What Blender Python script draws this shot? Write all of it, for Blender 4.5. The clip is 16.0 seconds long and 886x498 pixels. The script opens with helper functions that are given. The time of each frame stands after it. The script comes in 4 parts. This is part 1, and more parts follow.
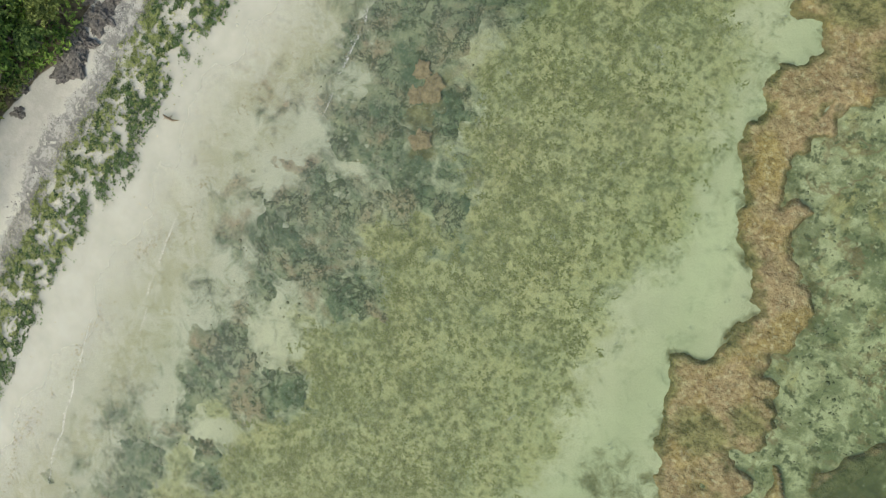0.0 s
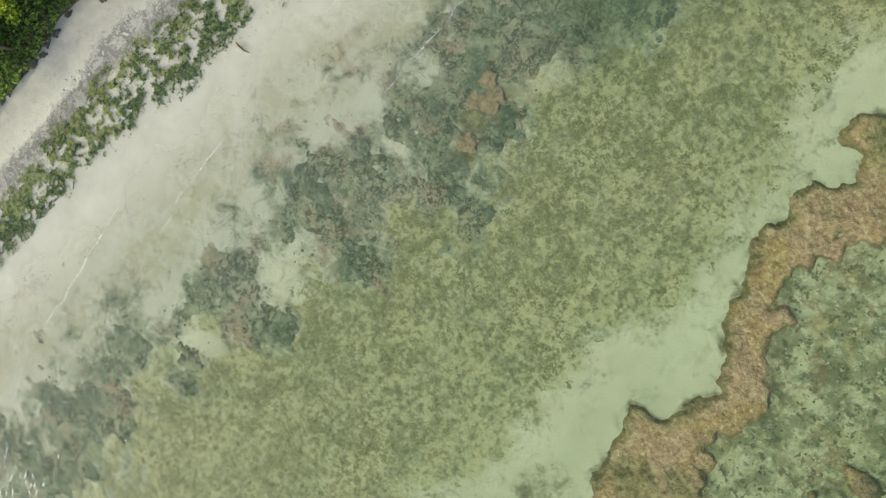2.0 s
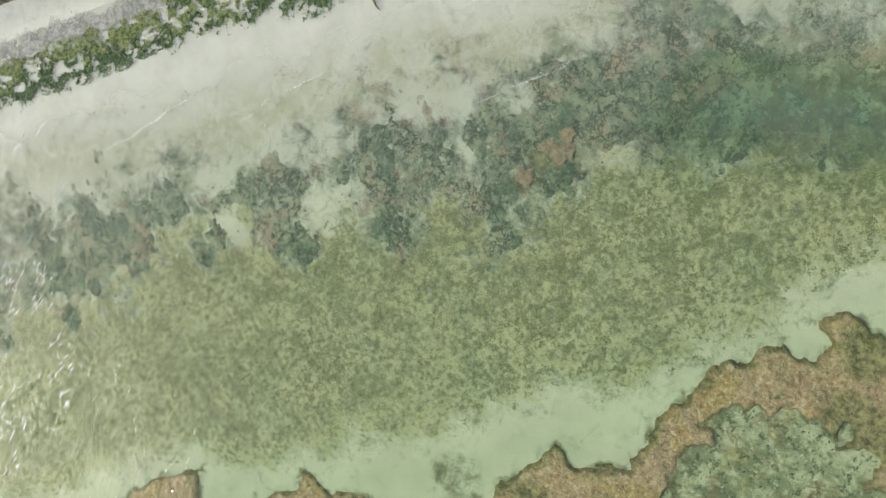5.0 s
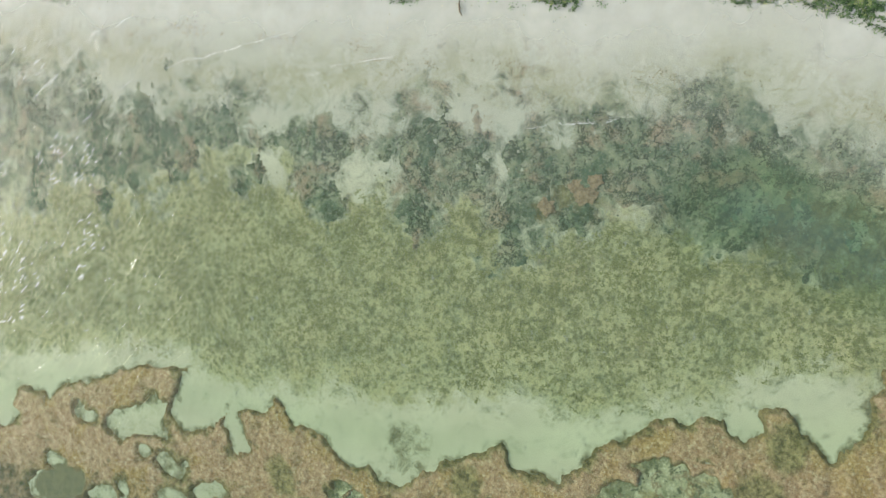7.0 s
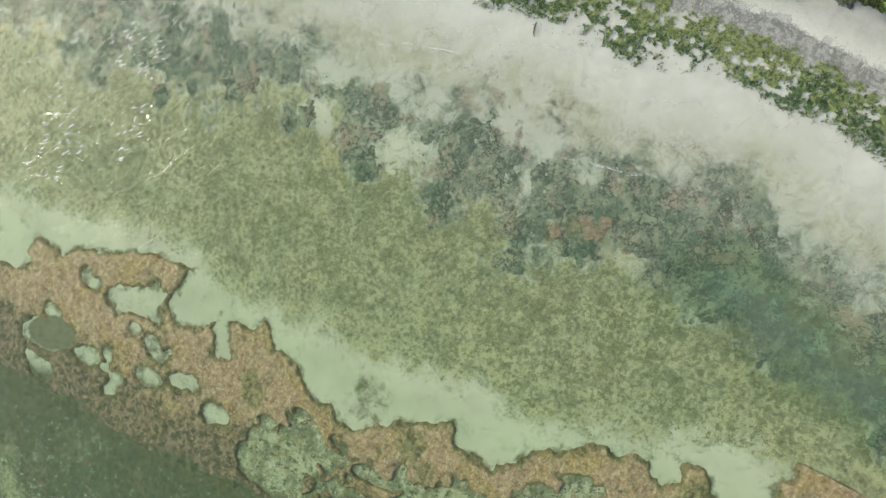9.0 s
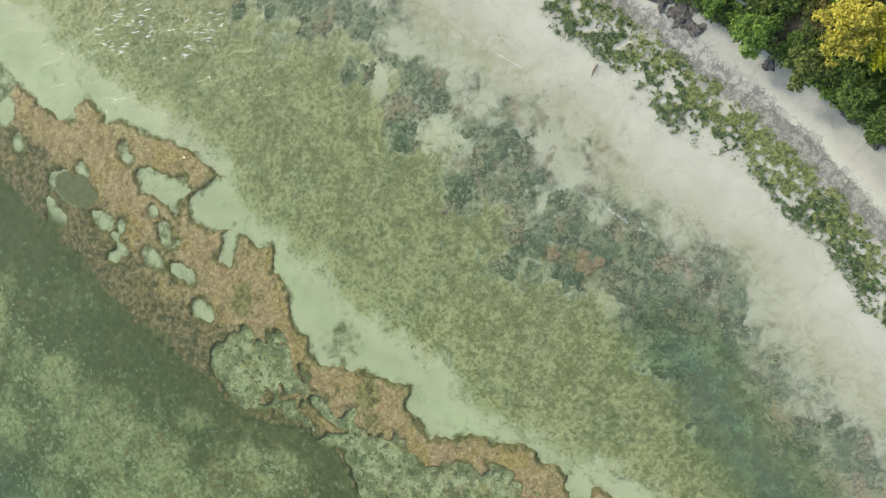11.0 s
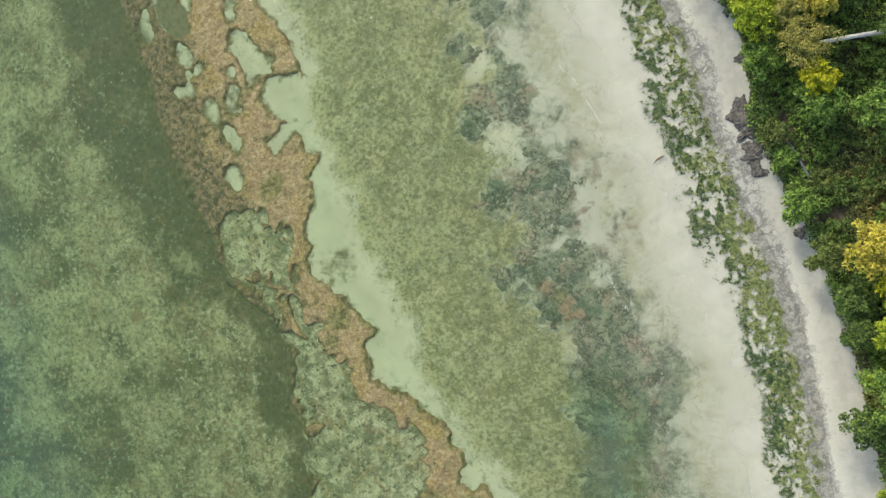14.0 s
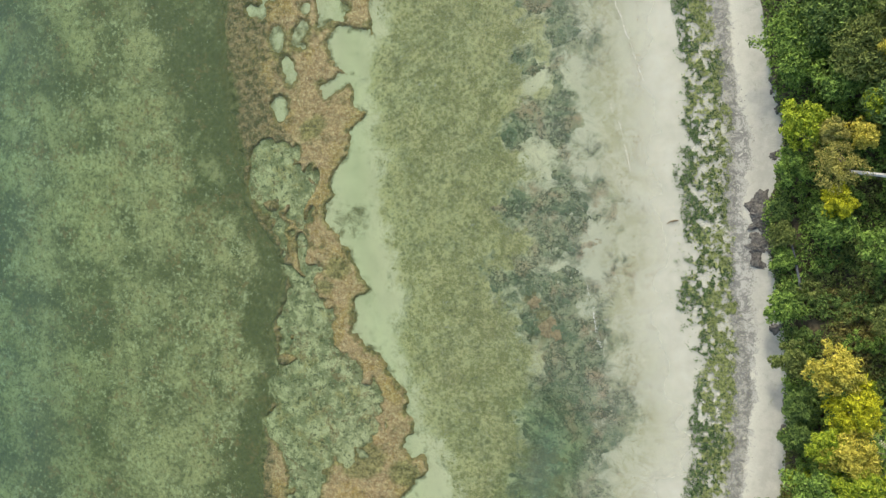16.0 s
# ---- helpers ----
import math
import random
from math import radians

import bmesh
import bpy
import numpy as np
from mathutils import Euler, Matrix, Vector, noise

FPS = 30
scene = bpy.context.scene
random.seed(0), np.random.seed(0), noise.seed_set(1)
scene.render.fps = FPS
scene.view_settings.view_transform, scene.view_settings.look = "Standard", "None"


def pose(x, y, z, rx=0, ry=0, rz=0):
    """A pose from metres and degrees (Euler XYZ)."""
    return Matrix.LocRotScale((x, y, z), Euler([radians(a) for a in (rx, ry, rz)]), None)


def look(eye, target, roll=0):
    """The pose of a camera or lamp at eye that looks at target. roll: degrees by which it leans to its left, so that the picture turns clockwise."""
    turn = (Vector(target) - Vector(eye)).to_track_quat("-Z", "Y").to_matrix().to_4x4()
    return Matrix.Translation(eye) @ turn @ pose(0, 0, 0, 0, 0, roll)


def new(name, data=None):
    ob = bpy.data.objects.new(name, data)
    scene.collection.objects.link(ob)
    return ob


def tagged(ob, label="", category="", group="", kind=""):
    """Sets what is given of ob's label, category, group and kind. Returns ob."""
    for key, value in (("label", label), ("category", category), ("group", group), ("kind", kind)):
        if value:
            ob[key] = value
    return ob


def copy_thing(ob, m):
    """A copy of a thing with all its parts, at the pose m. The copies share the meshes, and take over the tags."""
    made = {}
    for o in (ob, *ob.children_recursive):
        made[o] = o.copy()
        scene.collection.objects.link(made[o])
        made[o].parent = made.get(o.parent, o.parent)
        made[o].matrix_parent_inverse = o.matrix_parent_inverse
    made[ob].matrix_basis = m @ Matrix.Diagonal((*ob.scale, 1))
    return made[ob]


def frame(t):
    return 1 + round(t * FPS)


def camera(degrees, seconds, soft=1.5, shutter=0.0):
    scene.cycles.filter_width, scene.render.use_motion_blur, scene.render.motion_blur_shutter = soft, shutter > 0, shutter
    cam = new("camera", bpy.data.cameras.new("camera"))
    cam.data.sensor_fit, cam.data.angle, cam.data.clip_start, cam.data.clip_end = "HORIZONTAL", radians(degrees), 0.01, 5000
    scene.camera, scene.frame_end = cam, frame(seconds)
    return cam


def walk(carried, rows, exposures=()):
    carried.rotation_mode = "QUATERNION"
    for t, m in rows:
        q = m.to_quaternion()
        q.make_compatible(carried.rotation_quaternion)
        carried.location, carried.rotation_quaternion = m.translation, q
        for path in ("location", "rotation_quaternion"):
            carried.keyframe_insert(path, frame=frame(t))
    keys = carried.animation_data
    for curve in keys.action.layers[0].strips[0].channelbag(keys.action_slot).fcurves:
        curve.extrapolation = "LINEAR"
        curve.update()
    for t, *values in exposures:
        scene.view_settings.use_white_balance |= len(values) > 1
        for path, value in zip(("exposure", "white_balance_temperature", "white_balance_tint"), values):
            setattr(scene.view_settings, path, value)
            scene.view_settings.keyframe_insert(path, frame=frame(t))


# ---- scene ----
cam = camera(55.0, 16.0, soft=1.3)
PATH = [
    (0.0, pose(-1.73, -6.87, 28.82, -2.27, 16.21, -142.95)),
    (0.5, pose(-1.28, -7.28, 29.35, -2.27, 16.21, -138.79)),
    (1.0, pose(-0.77, -7.69, 29.87, -2.27, 16.21, -134.49)),
    (1.5, pose(-0.20, -8.09, 30.37, -2.27, 16.20, -130.02)),
    (2.0, pose(0.42, -8.45, 30.87, -2.27, 16.20, -125.47)),
    (2.5, pose(1.08, -8.78, 31.38, -2.27, 16.20, -120.90)),
    (3.0, pose(1.76, -9.05, 31.94, -2.27, 16.20, -116.36)),
    (3.5, pose(2.49, -9.27, 32.62, -2.27, 16.20, -111.93)),
    (4.0, pose(3.24, -9.47, 33.43, -2.26, 16.20, -107.59)),
    (6.5, pose(6.96, -9.84, 37.60, -2.25, 16.20, -87.06)),
    (7.0, pose(7.83, -9.75, 38.53, -2.25, 16.20, -82.36)),
    (7.5, pose(8.66, -9.63, 39.47, -2.25, 16.20, -77.83)),
    (8.0, pose(9.42, -9.44, 40.37, -2.25, 16.20, -73.49)),
    (8.5, pose(10.13, -9.20, 41.23, -2.25, 16.21, -69.18)),
    (9.0, pose(10.85, -8.91, 42.08, -2.25, 16.21, -64.77)),
    (11.5, pose(14.52, -6.36, 46.67, -2.24, 16.21, -41.28)),
    (12.0, pose(15.14, -5.49, 47.53, -2.24, 16.22, -36.28)),
    (12.5, pose(15.68, -4.61, 48.33, -2.24, 16.22, -31.51)),
    (13.0, pose(16.10, -3.71, 49.04, -2.24, 16.22, -27.01)),
    (13.5, pose(16.41, -2.80, 49.72, -2.23, 16.23, -22.68)),
    (14.0, pose(16.63, -1.86, 50.40, -2.23, 16.23, -18.38)),
    (14.5, pose(16.80, -0.88, 51.12, -2.23, 16.24, -13.98)),
    (15.0, pose(16.94, 0.13, 51.89, -2.23, 16.24, -9.48)),
    (15.5, pose(17.01, 1.14, 52.69, -2.23, 16.24, -4.97)),
    (16.0, pose(17.04, 2.13, 53.49, -2.23, 16.24, -0.47)),
]
walk(cam, PATH, [(0.0, 0.64, 6900, 4), (4.0, 0.67, 6680, 4), (6.5, 0.70, 6420, 4), (9.0, 0.70, 6460, 4), (11.5, 0.73, 6660, 4), (16.0, 0.76, 6850, 4)])

# ---------------------------------------------------------------- light
SUN_ELEVATION, SUN_AZIMUTH = 39.0, -4.0      # degrees; azimuth clockwise from +y
world = bpy.data.worlds.new("sky")
scene.world = world
world.use_nodes = True
wn = world.node_tree.nodes
wn.clear()
sky = wn.new("ShaderNodeTexSky")
sky.sky_type = "NISHITA"
sky.sun_disc = False
sky.sun_elevation, sky.sun_rotation = radians(SUN_ELEVATION), radians(SUN_AZIMUTH)
sky.air_density, sky.dust_density = 1.0, 3.0
back = wn.new("ShaderNodeBackground")
back.inputs["Strength"].default_value = 0.15
wout = wn.new("ShaderNodeOutputWorld")
world.node_tree.links.new(sky.outputs[0], back.inputs[0])
world.node_tree.links.new(back.outputs[0], wout.inputs[0])

sun_data = bpy.data.lights.new("sun", "SUN")
sun_data.energy, sun_data.angle, sun_data.color = 1.1, radians(6.0), (1.0, 0.93, 0.82)
sun = new("sun", sun_data)
az, el = radians(SUN_AZIMUTH), radians(SUN_ELEVATION)
sun.matrix_world = look((60 * math.sin(az) * math.cos(el), 60 * math.cos(az) * math.cos(el), 60 * math.sin(el)), (0, 0, 0))

# ---------------------------------------------------------------- helpers
rng = np.random.default_rng(7)


def vnoise(x, y, size, seed):
    """Smooth value noise in 0..1 with features of the given size in metres."""
    lattice = np.random.default_rng(seed).random((257, 257))
    u, v = x / size + 1000.37 + seed, y / size + 1000.71
    i, j = np.floor(u).astype(int), np.floor(v).astype(int)
    a, b = u - i, v - j
    a, b = a * a * (3 - 2 * a), b * b * (3 - 2 * b)
    i, j = i % 256, j % 256
    return (lattice[i, j] * (1 - a) * (1 - b) + lattice[i + 1, j] * a * (1 - b)
            + lattice[i, j + 1] * (1 - a) * b + lattice[i + 1, j + 1] * a * b)


def fbm(x, y, size, seed, octaves=4, gain=0.5):
    total, weight, amount = 0.0, 0.0, 1.0
    for o in range(octaves):
        total = total + amount * vnoise(x, y, size / 2 ** o, seed + 13 * o)
        weight += amount
        amount *= gain
    return total / weight


def smooth(lo, hi, v):
    t = np.clip((v - lo) / (hi - lo), 0, 1)
    return t * t * (3 - 2 * t)


def signed(points, x, y):
    """Signed distance to a closed outline, positive inside."""
    p = np.array(points, float)
    best = np.full(x.shape, 1e9)
    inside = np.zeros(x.shape, bool)
    for (ax, ay), (bx, by) in zip(p, np.roll(p, -1, 0)):
        dx, dy = bx - ax, by - ay
        t = np.clip(((x - ax) * dx + (y - ay) * dy) / (dx * dx + dy * dy + 1e-9), 0, 1)
        best = np.minimum(best, (x - ax - t * dx) ** 2 + (y - ay - t * dy) ** 2)
        if ay != by:
            inside ^= ((ay > y) != (by > y)) & (x < dx * (y - ay) / dy + ax)
    return np.where(inside, 1, -1) * np.sqrt(best)


def oval(x, y, cx, cy, rx, ry, turn=0.0):
    """About the signed distance to an oval, positive inside."""
    c, s = math.cos(radians(turn)), math.sin(radians(turn))
    u, v = ((x - cx) * c + (y - cy) * s) / rx, (-(x - cx) * s + (y - cy) * c) / ry
    return (1 - np.sqrt(u * u + v * v)) * min(rx, ry)


def line(y, pairs):
    """x of a shore-parallel line at each y; pairs of (y, x), from south to north."""
    ys, xs = zip(*pairs)
    return np.interp(y, ys, xs)


def mesh_of(name, verts, faces, material, smooth_shade=False, colours=None):
    """A mesh from arrays; faces all triangles or all quads. colours: name -> n x 3 array on the vertices."""
    faces = np.asarray(faces, np.int32)
    me = bpy.data.meshes.new(name)
    me.vertices.add(len(verts))
    me.vertices.foreach_set("co", np.asarray(verts, np.float32).ravel())
    k = faces.shape[1]
    me.loops.add(faces.size)
    me.loops.foreach_set("vertex_index", faces.ravel())
    me.polygons.add(len(faces))
    me.polygons.foreach_set("loop_start", np.arange(0, faces.size, k, dtype=np.int32))
    me.polygons.foreach_set("use_smooth", np.full(len(faces), smooth_shade))
    for key, value in (colours or {}).items():
        layer = me.color_attributes.new(key, "FLOAT_COLOR", "POINT")
        layer.data.foreach_set("color", np.c_[value, np.ones(len(value))].astype(np.float32).ravel())
    me.update()
    me.validate()
    me.materials.append(material)
    return me


def grid_faces(nx, ny):
    i, j = np.meshgrid(np.arange(nx - 1), np.arange(ny - 1), indexing="ij")
    a = (i * ny + j).ravel()
    return np.c_[a, a + ny, a + ny + 1, a + 1]


def part(name, me, parent, label=""):
    ob = new(name, me)
    ob.parent = parent
    if label:
        ob["label"] = label
    return ob


def thing(name, label, category, group="", at=None):
    ob = new(name)
    ob.empty_display_size = 0.2
    if at is not None:
        ob.matrix_world = at
    return tagged(ob, label, category, group)


# ---------------------------------------------------------------- materials
class Nodes:
    """A short way to wire a material."""

    def __init__(self, name):
        self.mat = bpy.data.materials.new(name)
        self.mat.use_nodes = True
        self.tree = self.mat.node_tree
        self.tree.nodes.clear()
        self.out = self.tree.nodes.new("ShaderNodeOutputMaterial")
        self.where = self.tree.nodes.new("ShaderNodeNewGeometry").outputs["Position"]

    def add(self, kind, **inputs):
        node = self.tree.nodes.new(kind)
        for key, value in inputs.items():
            self.put(node.inputs[key.replace("_", " ")], value)
        return node

    def put(self, socket, value):
        if isinstance(value, bpy.types.NodeSocket):
            self.tree.links.new(value, socket)
        elif isinstance(value, tuple) and len(value) == 3 and socket.type == "RGBA":
            socket.default_value = (*value, 1)
        else:
            socket.default_value = value

    def noise(self, size, detail=4.0, rough=0.55, warp=0.0):
        n = self.add("ShaderNodeTexNoise", Vector=self.where, Scale=1.0 / size, Detail=detail, Roughness=rough, Distortion=warp)
        return n.outputs["Fac"]

    def ramp(self, value, lo, hi):
        n = self.add("ShaderNodeMapRange", Value=value)
        n.interpolation_type = "SMOOTHSTEP"
        n.inputs["From Min"].default_value, n.inputs["From Max"].default_value = lo, hi
        return n.outputs["Result"]

    def maths(self, how, a, b):
        n = self.tree.nodes.new("ShaderNodeMath")
        n.operation = how
        self.put(n.inputs[0], a)
        self.put(n.inputs[1], b)
        return n.outputs[0]

    def mix(self, factor, a, b):
        n = self.tree.nodes.new("ShaderNodeMix")
        n.data_type = "RGBA"
        self.put(n.inputs["Factor"], factor)
        self.put(n.inputs[6], a)
        self.put(n.inputs[7], b)
        return n.outputs[2]

    def zones(self, name):
        a = self.tree.nodes.new("ShaderNodeVertexColor")
        a.layer_name = name
        s = self.add("ShaderNodeSeparateColor", Color=a.outputs["Color"])
        return s.outputs["Red"], s.outputs["Green"], s.outputs["Blue"]

    def blotch(self, zone, noise, width=0.18, spread=0.9):
        """A zone with a ragged edge: the zone's soft border cut by noise."""
        v = self.maths("ADD", zone, self.maths("MULTIPLY", self.maths("SUBTRACT", noise, 0.5), spread))
        return self.ramp(v, 0.5 - width, 0.5 + width)

    def dots(self, size, cover, detail=3.0, soft=0.05, warp=0.0):
        """Flecks of the given size over about the given share of the surface."""
        v = self.maths("ADD", self.noise(size, detail, 0.6, warp), self.maths("MULTIPLY", self.maths("SUBTRACT", cover, 0.5), 0.42))
        return self.maths("MULTIPLY", self.ramp(v, 0.5 - soft, 0.5 + soft), self.ramp(cover, 0.0, 0.12))

    def times(self, a, b):
        return self.maths("MULTIPLY", a, b)

    def finish(self, colour, roughness=0.8, bump=None, distance=0.02, strength=0.6, specular=0.3):
        b = self.add("ShaderNodeBsdfPrincipled", Roughness=roughness)
        self.put(b.inputs["Base Color"], colour)
        b.inputs["Specular IOR Level"].default_value = specular
        if bump is not None:
            n = self.add("ShaderNodeBump", Height=bump, Distance=distance, Strength=strength)
            self.put(b.inputs["Normal"], n.outputs["Normal"])
        self.tree.links.new(b.outputs[0], self.out.inputs["Surface"])
        return self.mat


def rock_colour(n):
    """Grey-green shelf rock: mottled, pinkish in patches, with dark broken filigree and pale sand between."""
    fine = n.noise(0.10, 6, 0.7)
    c = n.mix(n.ramp(n.noise(1.1, 7, 0.66, 0.5), 0.38, 0.62), (0.125, 0.175, 0.115), (0.33, 0.355, 0.24))
    c = n.mix(n.times(n.ramp(n.noise(2.1, 5, 0.6, 0.4), 0.50, 0.66), 0.75), c, n.mix(n.ramp(fine, 0.3, 0.7), (0.29, 0.205, 0.145), (0.50, 0.38, 0.28)))
    c = n.mix(n.times(n.ramp(n.noise(1.7, 6, 0.64, 0.8), 0.54, 0.66), 0.8), c, n.mix(fine, (0.07, 0.105, 0.07), (0.17, 0.21, 0.14)))
    lace = n.ramp(n.maths("ABSOLUTE", n.maths("SUBTRACT", n.noise(0.6, 8, 0.72, 0.4), 0.5), 0.0), 0.05, 0.012)
    c = n.mix(n.times(n.times(lace, n.ramp(n.noise(1.2, 5, 0.64), 0.42, 0.54)), 0.9), c, (0.06, 0.075, 0.05))
    c = n.mix(n.times(n.dots(0.26, n.times(n.ramp(n.noise(0.9, 5, 0.6), 0.4, 0.60), 0.42), 7, 0.05), 0.8), c, (0.07, 0.095, 0.055))
    c = n.mix(n.times(n.dots(0.3, 0.20, 7, 0.09, 0.6), 0.6), c, (0.47, 0.46, 0.36))
    return n.mix(n.times(n.ramp(fine, 0.52, 0.72), 0.4), c, (0.43, 0.41, 0.32))


def ground_material():
    n = Nodes("seabed_and_shore")
    turf, deep, rock = n.zones("bed")
    gravel, soil, weed_shade = n.zones("shore")
    flat, bed_tone, wet = n.zones("flat")
    fine, mid, wide = n.noise(0.07, 5), n.noise(0.30, 5, 0.62), n.noise(2.6, 3)
    patch = n.noise(1.1, 6, 0.64, 0.6)
    clump = n.noise(1.5, 4, 0.6)
    # clean and stained sand
    sand = n.mix(n.ramp(wide, 0.3, 0.7), (0.56, 0.56, 0.465), (0.625, 0.625, 0.53))
    sand = n.mix(n.ramp(fine, 0.35, 0.75), sand, (0.52, 0.51, 0.42))
    height = n.add("ShaderNodeSeparateXYZ", Vector=n.where).outputs["Z"]
    dry = n.mix(n.ramp(n.noise(0.6, 6, 0.68), 0.35, 0.65), (0.40, 0.395, 0.34), (0.475, 0.465, 0.405))
    sand = n.mix(n.ramp(height, -0.02, 0.12), sand, dry)
    sand = n.mix(n.ramp(height, -0.38, -0.62), sand, n.mix(n.ramp(wide, 0.3, 0.7), (0.60, 0.575, 0.455), (0.70, 0.675, 0.54)))
    streak = n.noise(1.3, 6, 0.66, 1.2)
    sand = n.mix(n.times(n.times(wet, n.ramp(streak, 0.38, 0.62)), 0.9), sand, (0.455, 0.44, 0.31))
    sand = n.mix(n.times(n.times(wet, n.ramp(n.noise(0.5, 7, 0.7, 1.0), 0.52, 0.64)), 0.6), sand, (0.38, 0.35, 0.22))
    # seagrass floor: tinted sand, tufts and small dark flecks
    cover = n.times(turf, n.maths("ADD", n.times(n.ramp(clump, 0.34, 0.66), 0.28), 0.31))
    under = n.mix(n.ramp(n.noise(0.9, 6, 0.64), 0.36, 0.64), (0.46, 0.43, 0.225), (0.385, 0.405, 0.235))
    under = n.mix(n.times(bed_tone, n.ramp(n.noise(1.9, 6, 0.64), 0.32, 0.62)), under, (0.50, 0.44, 0.235))
    under = n.mix(n.times(n.ramp(n.noise(4.2, 4, 0.6, 0.6), 0.46, 0.64), 0.75), under, n.mix(mid, (0.48, 0.42, 0.19), (0.56, 0.50, 0.29)))
    under = n.mix(n.times(n.ramp(wide, 0.42, 0.66), 0.6), under, n.mix(mid, (0.30, 0.33, 0.185), (0.49, 0.48, 0.29)))
    under = n.mix(n.ramp(n.noise(0.10, 5, 0.68), 0.44, 0.66), under, (0.55, 0.515, 0.295))
    c = n.mix(n.times(n.blotch(turf, n.noise(0.7, 8, 0.72, 0.4), 0.34, 1.4), 0.85), sand, under)
    c = n.mix(n.times(n.dots(0.30, cover, 8, 0.14), 0.45), c, n.mix(n.ramp(clump, 0.4, 0.6), (0.26, 0.255, 0.12), (0.20, 0.24, 0.14)))
    c = n.mix(n.times(n.dots(0.21, n.times(cover, 0.85), 5, 0.12), 0.68), c, (0.115, 0.13, 0.06))
    c = n.mix(n.times(n.dots(0.26, n.times(turf, 0.24), 5, 0.10), 0.45), c, (0.60, 0.57, 0.37))
    tuft = n.times(n.ramp(turf, 0.03, 0.3), n.ramp(n.noise(1.0, 6, 0.68, 0.4), 0.50, 0.62))
    c = n.mix(n.times(n.dots(0.22, n.times(tuft, 0.42), 5, 0.16), 0.5), c, (0.16, 0.18, 0.085))
    # outer bed: ground darkened along the reef, with pale, dark and brown flecks
    broad = n.maths("SUBTRACT", n.noise(3.4, 8, 0.68, 0.3), n.times(bed_tone, 0.17))
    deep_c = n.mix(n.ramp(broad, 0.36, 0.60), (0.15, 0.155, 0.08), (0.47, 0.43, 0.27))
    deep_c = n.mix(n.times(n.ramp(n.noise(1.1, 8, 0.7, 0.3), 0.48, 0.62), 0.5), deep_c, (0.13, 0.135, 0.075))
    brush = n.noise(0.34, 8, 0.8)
    deep_c = n.mix(n.times(n.ramp(brush, 0.54, 0.64), n.maths("SUBTRACT", 0.62, n.times(bed_tone, 0.40))), deep_c, (0.68, 0.61, 0.44))
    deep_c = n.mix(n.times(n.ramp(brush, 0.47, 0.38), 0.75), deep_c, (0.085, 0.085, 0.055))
    pale = n.times(n.maths("SUBTRACT", 1.0, n.times(bed_tone, 0.75)), n.ramp(n.noise(1.9, 6, 0.64), 0.34, 0.64))
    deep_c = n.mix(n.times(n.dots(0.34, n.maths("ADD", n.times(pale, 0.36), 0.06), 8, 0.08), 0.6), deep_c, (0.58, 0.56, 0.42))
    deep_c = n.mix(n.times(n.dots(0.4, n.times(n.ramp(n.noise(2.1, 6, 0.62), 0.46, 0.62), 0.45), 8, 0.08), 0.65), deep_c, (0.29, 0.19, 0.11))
    deep_c = n.mix(n.times(n.dots(0.28, n.maths("ADD", n.times(bed_tone, 0.08), 0.30), 7, 0.10), 0.62), deep_c, (0.07, 0.08, 0.045))
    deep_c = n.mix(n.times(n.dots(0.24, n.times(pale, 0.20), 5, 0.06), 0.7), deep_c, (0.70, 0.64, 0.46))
    deep_c = n.mix(n.times(bed_tone, 0.2), deep_c, n.mix(mid, (0.07, 0.10, 0.045), (0.15, 0.18, 0.09)))
    # pale flat behind the reef edge
    flat_c = n.mix(n.ramp(n.noise(1.1, 8, 0.7, 0.4), 0.38, 0.60), (0.25, 0.26, 0.155), (0.60, 0.57, 0.40))
    flat_c = n.mix(n.times(n.ramp(n.noise(1.7, 6, 0.66, 0.5), 0.53, 0.63), 0.65), flat_c, n.mix(n.ramp(n.noise(0.25, 5), 0.4, 0.6), (0.25, 0.20, 0.085), (0.50, 0.42, 0.21)))
    flat_c = n.mix(n.times(n.ramp(n.noise(1.4, 8, 0.72, 0.3), 0.50, 0.58), 0.65), flat_c, (0.15, 0.175, 0.10))
    flat_c = n.mix(n.times(n.ramp(n.noise(0.36, 7, 0.72), 0.53, 0.60), 0.85), flat_c, (0.09, 0.105, 0.06))
    flat_c = n.mix(n.times(n.ramp(n.noise(0.30, 6, 0.7), 0.57, 0.64), 0.6), flat_c, (0.76, 0.72, 0.54))
    seams = n.noise(1.8, 7, 0.6, 0.5)
    edge = n.ramp(n.maths("ABSOLUTE", n.maths("SUBTRACT", seams, 0.5), 0.0), 0.03, 0.006)
    flat_c = n.mix(n.times(n.times(edge, n.ramp(n.noise(2.3, 3), 0.45, 0.6)), 0.65), flat_c, (0.24, 0.16, 0.095))
    # grey-green rock floor
    rock_c = rock_colour(n)
    gravel_c = n.mix(n.ramp(n.noise(0.6, 8, 0.74, 0.3), 0.45, 0.55), (0.19, 0.19, 0.175), (0.43, 0.42, 0.37))
    gravel_c = n.mix(n.times(n.dots(0.10, 0.30, 5), 0.7), gravel_c, (0.17, 0.17, 0.145))
    soil_c = n.mix(n.ramp(mid, 0.3, 0.7), (0.05, 0.045, 0.03), (0.17, 0.14, 0.09))
    # weed colour, shared by the shade painted beside the reef
    weed_shade_c = n.mix(n.ramp(mid, 0.3, 0.7), (0.075, 0.08, 0.035), (0.20, 0.18, 0.09))
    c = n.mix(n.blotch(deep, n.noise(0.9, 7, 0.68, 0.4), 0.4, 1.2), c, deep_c)
